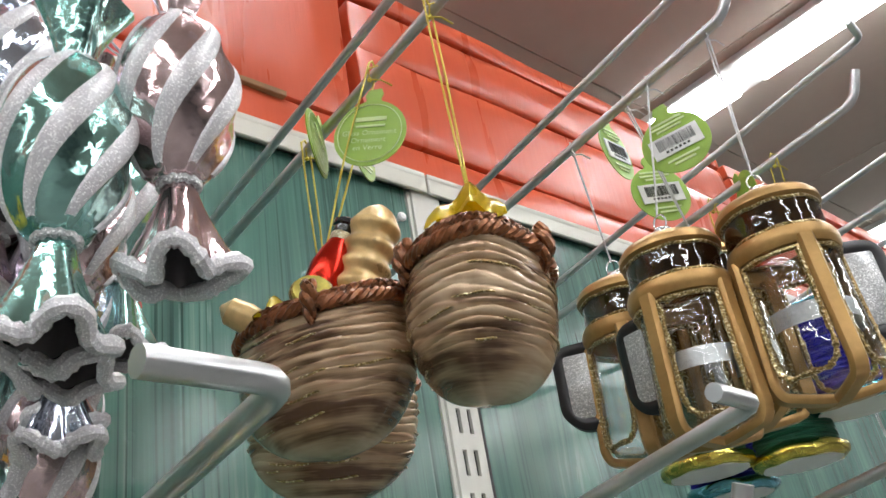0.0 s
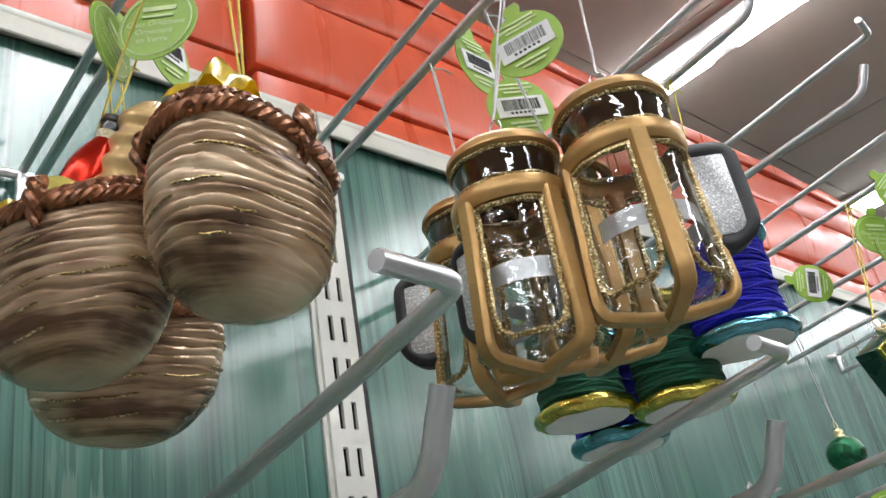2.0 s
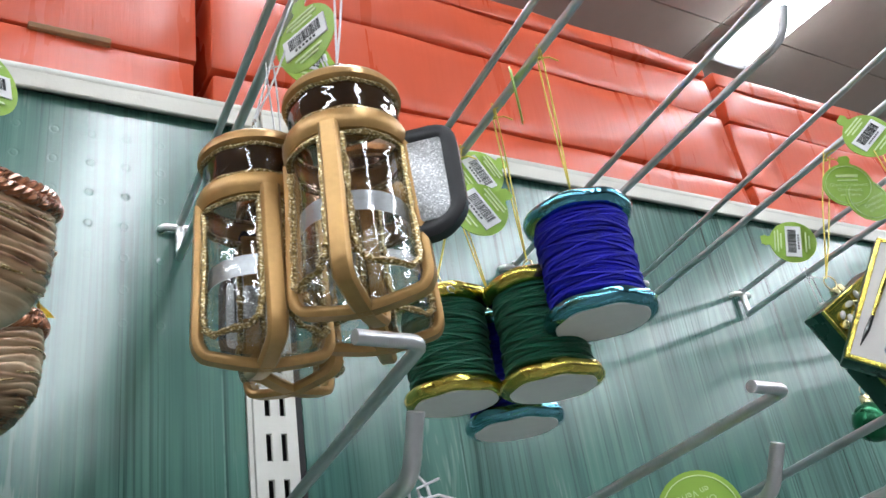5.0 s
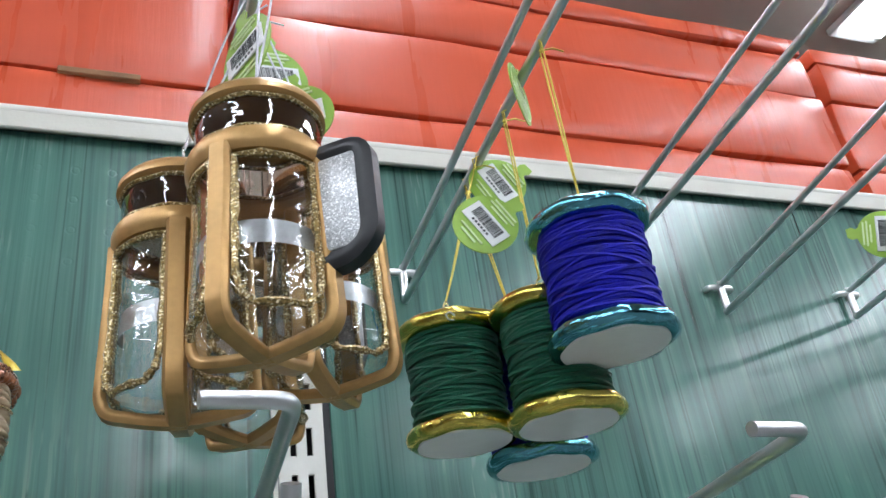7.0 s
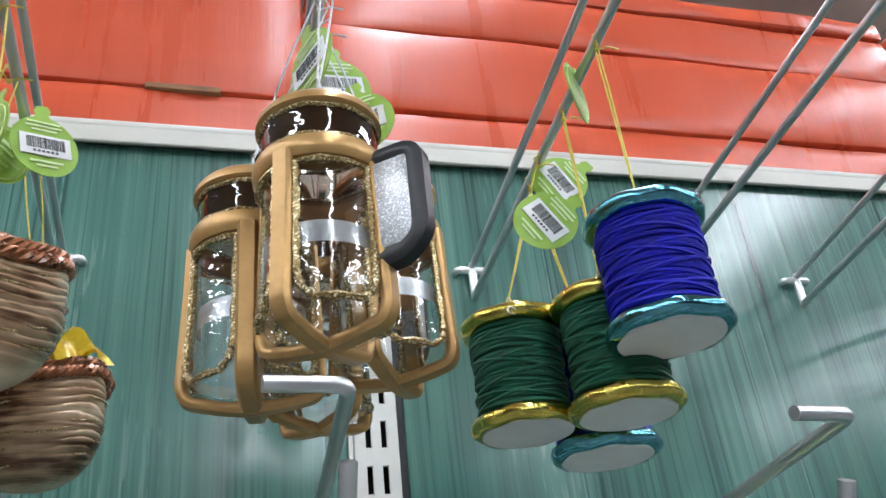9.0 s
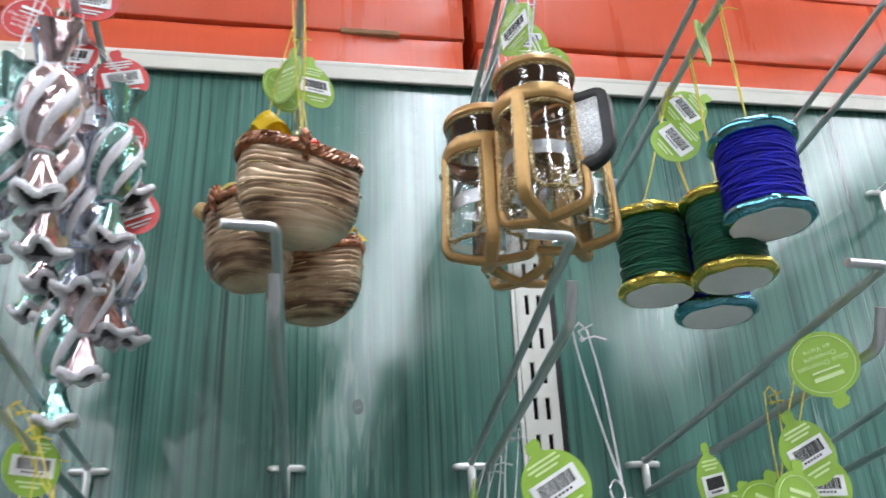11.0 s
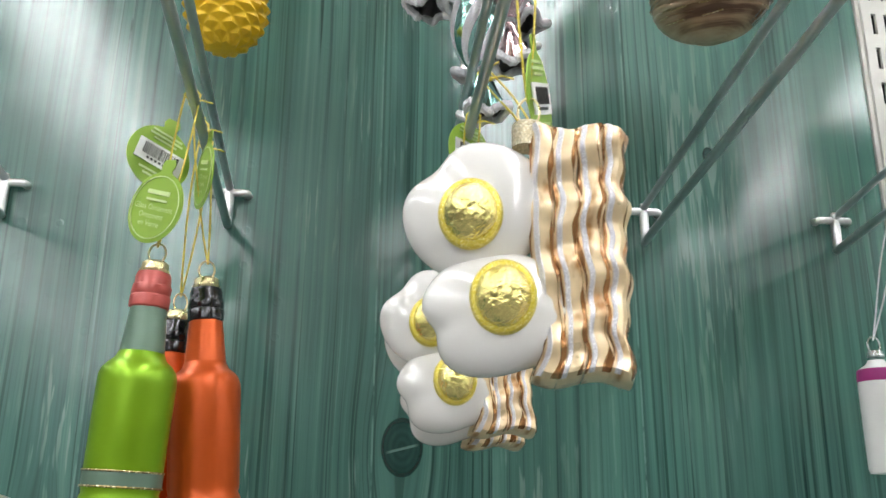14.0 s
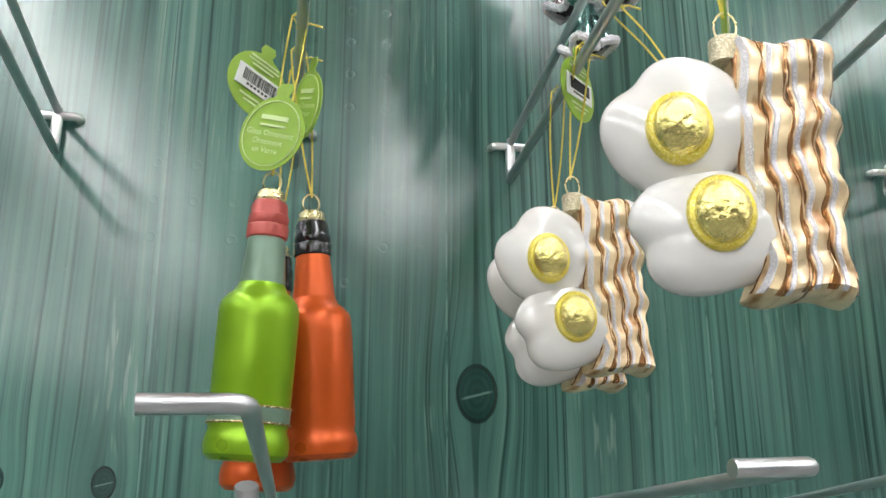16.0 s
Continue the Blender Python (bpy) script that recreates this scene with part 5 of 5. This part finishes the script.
# ---- small lacquered boxes
def lacquer_box(m, paints):
    """A dark green box with a gilt rim: either a paint set with a brush, or filled with pearly white pieces."""
    e = thing("paint_box_ornament" if paints else "treasure_box_ornament", m, "gilt-rimmed paint box ornament with brush and coloured pans" if paints else "dark green box ornament filled with pearly white pieces", "ornament", "lacquered box ornaments")
    w, d, h = 0.03, 0.0115, 0.085
    part("case", box(bmesh.new(), -w, w, -d + 0.003, d, -h, 0, 0.0012, 2), M_DKGREEN, e, "dark green lacquered case")
    bm = bmesh.new()
    for x0, x1, z0, z1 in ((-w, -w + 0.003, -h, 0), (w - 0.003, w, -h, 0), (-w + 0.003, w - 0.003, -0.003, 0), (-w + 0.003, w - 0.003, -h, -h + 0.003)):
        box(bm, x0, x1, -d - 0.001, -d + 0.0029, z0, z1, 0.0006, 1)
    part("gilt_rim", bm, M_GOLDFOIL, e, "pale gold foil rim")
    if paints:
        part("field", box(bmesh.new(), -w + 0.003, w - 0.003, -d, -d + 0.0028, -h + 0.003, -0.003), M_PALEGREY, e, "pale grey satin field", smooth=False)
        part("brush_handle", tube([(-0.0185, -d - 0.0008, -0.008), (-0.0195, -d - 0.0012, -0.03), (-0.0205, -d - 0.001, -0.054)], [0.0012, 0.0017, 0.0011], 8), M_GOLDFOIL, e, "gold brush handle")
        part("brush_tip", tube([(-0.0205, -d - 0.001, -0.054), (-0.0213, -d - 0.001, -0.064), (-0.0228, -d - 0.0006, -0.075)], [0.0011, 0.0017, 0.0003], 8), M_BLACKGLOSS, e, "dark brush tip")
        cols = (M_YELLOW, M_PINE, M_GOLDFOIL, M_BLACKMATT, M_DARK, M_TEALFOIL, M_LEAF, M_CANDYBLUE)
        for i in range(2):
            for j in range(8):
                pan = lathe([(0.0006, 0.002), (0.0022, 0.0017), (0.0034, 0.0006), (0.0036, -0.0006)], 16)
                pan.transform(pose(-0.006 + 0.0125 * i, -d, -0.011 - 0.0088 * j, 90, 0, 0))
                part("paint_pan", pan, cols[(j + 3 * i) % 8], e)
    else:
        rnd = random.Random(3)
        part("lining", box(bmesh.new(), -w + 0.003, w - 0.003, -d + 0.0015, -d + 0.0029, -h + 0.003, -0.003), M_GOLDFOIL, e, "gold foil lining", smooth=False)
        for k in range(110):
            x, z = rnd.uniform(-w + 0.006, w - 0.006), rnd.uniform(-h + 0.006, -0.006)
            if math.hypot(x - 0.004, (z + 0.06)) < 0.009:
                continue
            bm = bmesh.new()
            bmesh.ops.create_icosphere(bm, subdivisions=2, radius=rnd.uniform(0.0019, 0.0031))
            bm.transform(pose(x, -d, z, rnd.uniform(0, 180), rnd.uniform(0, 180), 0) @ Matrix.Diagonal((1.4, 0.8, 0.8, 1)))
            part("pearly_piece", bm, M_WHITE if k % 5 else M_CAP, e)
    cap_and_loop(e, 0.005, 0.005, M_CAP, 0.005)
    return e


def ball(m, material, label):
    e = thing("ball_ornament", m, label, "ornament", "ball ornaments")
    part("ball", lathe([(0.019 * math.sin(math.pi * t) + 0.0004, -0.006 - 0.038 * (0.5 - 0.5 * math.cos(math.pi * t))) for t in np.linspace(0, 1, 24)], 36), material, e, "shiny ball")
    cap_and_loop(e, 0.005, 0.008, M_CAP, 0.001)
    return e
# ---------------------------------------------------------------- what hangs on the hooks
U = lambda i: i * PITCH


def hang(ob_top, i, zbase, y, material, twist=0.0, knot=True):
    """The cord of an ornament whose loop is at ob_top, over hook i of the row at zbase."""
    wx = i * PITCH
    cord(ob_top, (wx, y, wire_z(zbase, y)), material, knot, twist)


# coffee presses, third column of the upper row
first = None
for x, y, z, rz, rx, ry, wy in ((0.142, -0.309, 1.5825, -41, 0, 0, -0.31), (0.119, -0.266, 1.577, 82, 0, -2, -0.268), (0.180, -0.250, 1.591, 58, 0, 2, -0.25), (0.154, -0.210, 1.587, 118, 0, -2, -0.206)):
    m = pose(x, y, z, rx, ry, rz)
    if first is None or rz == 82:
        first = coffee_press(m @ Matrix.Diagonal((0.93, 0.93, 0.87, 1)), 295 if first is None else 170)
    else:
        copy_thing(first, m)
    hang((x, y, z + 0.012), 1, Z_HIGH, wy, M_STRINGS, 0.6)

# picnic baskets, second column
first = None
for x, y, z, rx, rz, wy in ((0.0059, -0.2433, 1.547, 8.8, 40.0, -0.25), (-0.0276, -0.1771, 1.5433, 2.2, 101.9 + 180, -0.205), (0.0159, -0.1196, 1.5408, 10.4, -47.3, -0.14)):
    m = pose(x, y, z, rx) @ pose(0, 0, 0, 0, 0, rz + (180 if first is None else 0))
    if first is None:
        first = picnic_basket(m, False)
    else:
        picnic_basket(m, rz > 200)
    hang(m @ Vector((0, 0, 0.022)), 0, Z_HIGH, wy, M_STRINGY, 0.4)

# thread spools, fourth column
BLUE = "royal blue yarn spool ornament with turquoise foil rims"
GREEN = "bottle green yarn spool ornament with gold foil rims"
for x, y, z, yarn, foil, lab, s, wy in ((0.3145, -0.25, 1.580, M_BLUEYARN, M_TEALFOIL, BLUE, 0.89, -0.262), (0.2695, -0.163, 1.560, M_GREENYARN, M_GOLDFOIL, GREEN, 0.855, -0.165),
                                        (0.3075, -0.206, 1.555, M_GREENYARN, M_GOLDFOIL, GREEN, 0.855, -0.208), (0.322, -0.145, 1.554, M_BLUEYARN, M_TEALFOIL, BLUE, 0.9, -0.14)):
    thread_spool(pose(x, y, z, 0, 0, 40 * s + 200 * x), yarn, foil, lab, s)
    hang((x, y, z + 0.014), 2, Z_HIGH, wy, M_STRINGY, 1.2)

pin = thing("safety_pin", pose(0.2575, -0.1915, 1.553), "small silver pin stuck in the green yarn", "pin")
part("pin_wire", tube([(0.004, -0.001, 0.0), (0.001, -0.0012, 0.002), (-0.0012, -0.0012, 0.0), (0.0, -0.0012, -0.0025), (0.003, -0.001, -0.0028)], 0.0005, 6), M_CAPSILVER, pin)
# pineapples
first = pineapple(pose(-0.302, -0.078, 1.608, 4, -2, 0))
copy_thing(first, pose(-0.3075, -0.07, 1.541, -3, 3, 50))
hang((-0.302, -0.078, 1.630), -2, Z_HIGH, -0.08, M_STRINGS)
hang((-0.3075, -0.07, 1.564), -2, Z_HIGH, -0.068, M_STRINGS)

# wrapped candies in a dense column
kinds = {"mint": M_CANDYTEAL, "rose": M_CANDYPINK, "ice blue": M_CANDYBLUE}
firsts = {}
for x, y, z, c, rx, ry, rz in (
        (-0.1665, -0.266, 1.536, "mint", 0, 2, 10), (-0.1385, -0.273, 1.558, "rose", 0, -3, 70), (-0.147, -0.218, 1.548, "rose", 0, 0, 20), (-0.119, -0.187, 1.573, "mint", 0, -4, 90),
        (-0.184, -0.2, 1.552, "ice blue", 0, 4, 30), (-0.1602, -0.1540, 1.5513, "rose", 0, 2, 110), (-0.1559, -0.1460, 1.5295, "rose", 0, -3, 45), (-0.1279, -0.1480, 1.5199, "rose", 0, -9, 15),
        (-0.1467, -0.1500, 1.4609, "mint", 0, -6, 60), (-0.1235, -0.1100, 1.5282, "ice blue", 0, -8, 20), (-0.137, -0.165, 1.607, "ice blue", 0, -28, 0), (-0.1696, -0.1230, 1.5415, "mint", 0, 6, 15),
        (-0.145, -0.155, 1.60, "rose", 0, 2, 80), (-0.1450, -0.1200, 1.5007, "rose", 0, -2, 0), (-0.17, -0.21, 1.603, "ice blue", 0, 5, 55),
        (-0.1356, -0.1700, 1.5498, "rose", 0, -4, 65), (-0.16, -0.178, 1.585, "rose", 0, 3, 10), (-0.137, -0.178, 1.54, "ice blue", 0, -3, 35), (-0.147, -0.146, 1.53, "rose", 0, 3, 75), (-0.1333, -0.1580, 1.4891, "rose", 0, -6, 50)):
    m = pose(x, y, z, 0, 0, 0) @ pose(0, 0, 0, rx, ry, rz) @ pose(0, 0, 0.058)
    if c in firsts:
        copy_thing(firsts[c], m)
    else:
        firsts[c] = wrapped_candy(m @ Matrix.Diagonal((0.86, 0.86, 1.02, 1)), kinds[c], c)
    top = m @ Vector((0, 0, 0.011))
    hang(top, -1, Z_HIGH, y * 0.97, M_STRINGS, x * 40, knot=False)

# eggs and bacon, lower row
first = eggs_and_bacon(pose(-0.1592, -0.3045, 1.3225, 1, 3, -12) @ Matrix.Diagonal((0.85, 0.85, 0.97, 1)))
copy_thing(first, pose(-0.1615, -0.145, 1.3165, 0, 0, 5))
copy_thing(first, pose(-0.158, -0.104, 1.313, 0, 0, 14))
hang((-0.1542, -0.3055, 1.332), -1, Z_LOW, -0.3, M_STRINGY)
hang((-0.156, -0.140, 1.328), -1, Z_LOW, -0.16, M_STRINGY)
hang((-0.152, -0.099, 1.323), -1, Z_LOW, -0.115, M_STRINGY)

hang((-0.1195, -0.215, 1.3455), -1, Z_LOW, -0.2, M_STRINGY)

# bottles
bottle(pose(-0.3145, -0.165, 1.303, 0, 2.5, 0), M_GREENBOT, M_GREYBOT, M_REDWAX, "satin lime green bottle ornament with dull red top", True)
orange = bottle(pose(-0.2945, -0.132, 1.304, 0, -4, 0), M_ORANGEBOT, M_ORANGEBOT, M_BLACKGLOSS, "satin orange bottle ornament with black top", False)
copy_thing(orange, pose(-0.311, -0.112, 1.290, 2, 1, 40))
for p, wy in (((-0.3145, -0.165, 1.311), -0.165), ((-0.2945, -0.132, 1.312), -0.135), ((-0.311, -0.112, 1.298), -0.115)):
    hang(p, -2, Z_LOW, wy, M_STRINGY)

# glue bottles and tubes
glue = glue_bottle(pose(0.165, -0.309, 1.322, 0, -9, 15), True)
copy_thing(glue, pose(0.1425, -0.155, 1.298, 0, 0, 10))
slim = glue_bottle(pose(0.118, -0.085, 1.278, 0, 0, 0), False)
copy_thing(slim, pose(0.142, -0.09, 1.286, 0, 0, 20))
for p, wy in (((0.1665, -0.309, 1.336), -0.312), ((0.1425, -0.155, 1.311), -0.155), ((0.118, -0.085, 1.291), -0.08), ((0.142, -0.09, 1.299), -0.1)):
    hang(p, 1, Z_LOW, wy, M_STRINGS)

# lacquered boxes and balls further along
pearl_pose = pose(0.5379, -0.2493, 1.5491, 6.5, -30.3, -22.5)
lacquer_box(pearl_pose, False)
hang(pearl_pose @ Vector((0, 0, 0.013)), 4, Z_HIGH, -0.24, M_STRINGY)
paint_pose = pose(0.5534, -0.3048, 1.5517, 0.9, 32.2, -45.2)
lacquer_box(paint_pose, True)
hang(paint_pose @ Vector((0, 0, 0.013)), 4, Z_HIGH, -0.275, M_STRINGY)
ball(pose(0.7793, -0.0892, 1.5346), M_LEAF, "shiny dark green glass ball ornament")
hang((0.7793, -0.0892, 1.5446), 5, Z_HIGH, -0.0892, M_STRINGS)
# dusty pink ornaments below the tags of the next hook
for x, y, z in ((0.268, -0.265, 1.305), (0.3, -0.225, 1.295)):
    ball(pose(x, y, z), M_PINKSKIN, "dusty pink glass ball ornament on a yellow cord")
    hang((x, y, z + 0.01), 2, Z_LOW, y, M_STRINGY)

# ---------------------------------------------------------------- swing tags
tags = {}


def swing(x, y, z, rx, ry, rz, back=False, red=False):
    """A tag whose disc is centred at (x, y, z)."""
    m = pose(x, y, z) @ pose(0, 0, 0, rx, 0, rz) @ pose(0, 0, 0, 0, ry, 0) @ pose(0, 0, 0.0245)
    k = (back, red)
    if k in tags:
        return copy_thing(tags[k], m)
    tags[k] = tag_card(m, back, red)
    return tags[k]


for a in (
        # baskets
        (-0.006, -0.202, 1.6394, 0, 14, -55, False), (-0.0106, -0.166, 1.655, 0, 25, 40, False), (0.0134, -0.172, 1.656, 0, -12, 32, True),
        # presses
        (0.1435, -0.277, 1.6365, 0, -8, -66, True), (0.172, -0.244, 1.631, 0, -6, -28, True), (0.1655, -0.228, 1.668, 0, -8, 8, True),
        # spools
        (0.2847, -0.2, 1.606, 0, 60, -14, True), (0.316, -0.165, 1.659, 0, 62, -10, True), (0.301, -0.238, 1.6692, 0, 24, 48, False),
        # bottles
        (-0.325, -0.138, 1.3705, 0, 15, 38, True), (-0.316, -0.174, 1.329, 0, 18, -34, False), (-0.300, -0.14, 1.360, 0, 20, -66, False),
        # eggs
        (-0.1525, -0.15, 1.377, 0, 0, 42, True), (-0.1465, -0.294, 1.340, 0, -25, 62, True), (-0.120, -0.215, 1.321, 0, 0, 8, True),
        # glue
        (0.136, -0.3, 1.336, 0, -30, 4, True), (0.135, -0.1, 1.349, 0, 0, 70, False), (0.142, -0.185, 1.312, 0, -14, 40, True), (0.117, -0.18, 1.300, 0, 25, 0, False),
        # the next lower hook
        (0.2955, -0.3, 1.4, 0, 168, -38, False), (0.259, -0.22, 1.348, 0, -12, 35, True), (0.278, -0.24, 1.329, 0, 20, 5, False), (0.294, -0.27, 1.357, 0, -25, 5, True),
        (0.29, -0.19, 1.33, 0, 10, 10, True), (0.27, -0.29, 1.325, 0, 10, 20, False), (0.325, -0.23, 1.345, 0, 0, 0, True),
        # further upper hooks
        (0.592, -0.285, 1.668, 0, -40, -35, True), (0.588, -0.258, 1.640, 0, 10, -35, False), (0.602, -0.189, 1.629, 0, -75, -35, True), (0.60, -0.262, 1.627, 0, -20, -20, False),
        # pineapples
        (-0.302, -0.115, 1.617, 0, 70, 52, True), (-0.285, -0.07, 1.596, 0, -50, 20, False)):
    swing(*a)
for a in ((-0.188, -0.2, 1.680, 0, 20, 0, False, True), (-0.126, -0.17, 1.654, 0, -20, 10, True, True), (-0.112, -0.15, 1.556, 0, -30, 15, True, True), (-0.16, -0.18, 1.665, 0, 10, -10, True, True), (-0.13, -0.13, 1.63, 0, -10, 20, False, True), (-0.145, -0.21, 1.692, 0, 0, 10, True, True)):
    swing(*a)
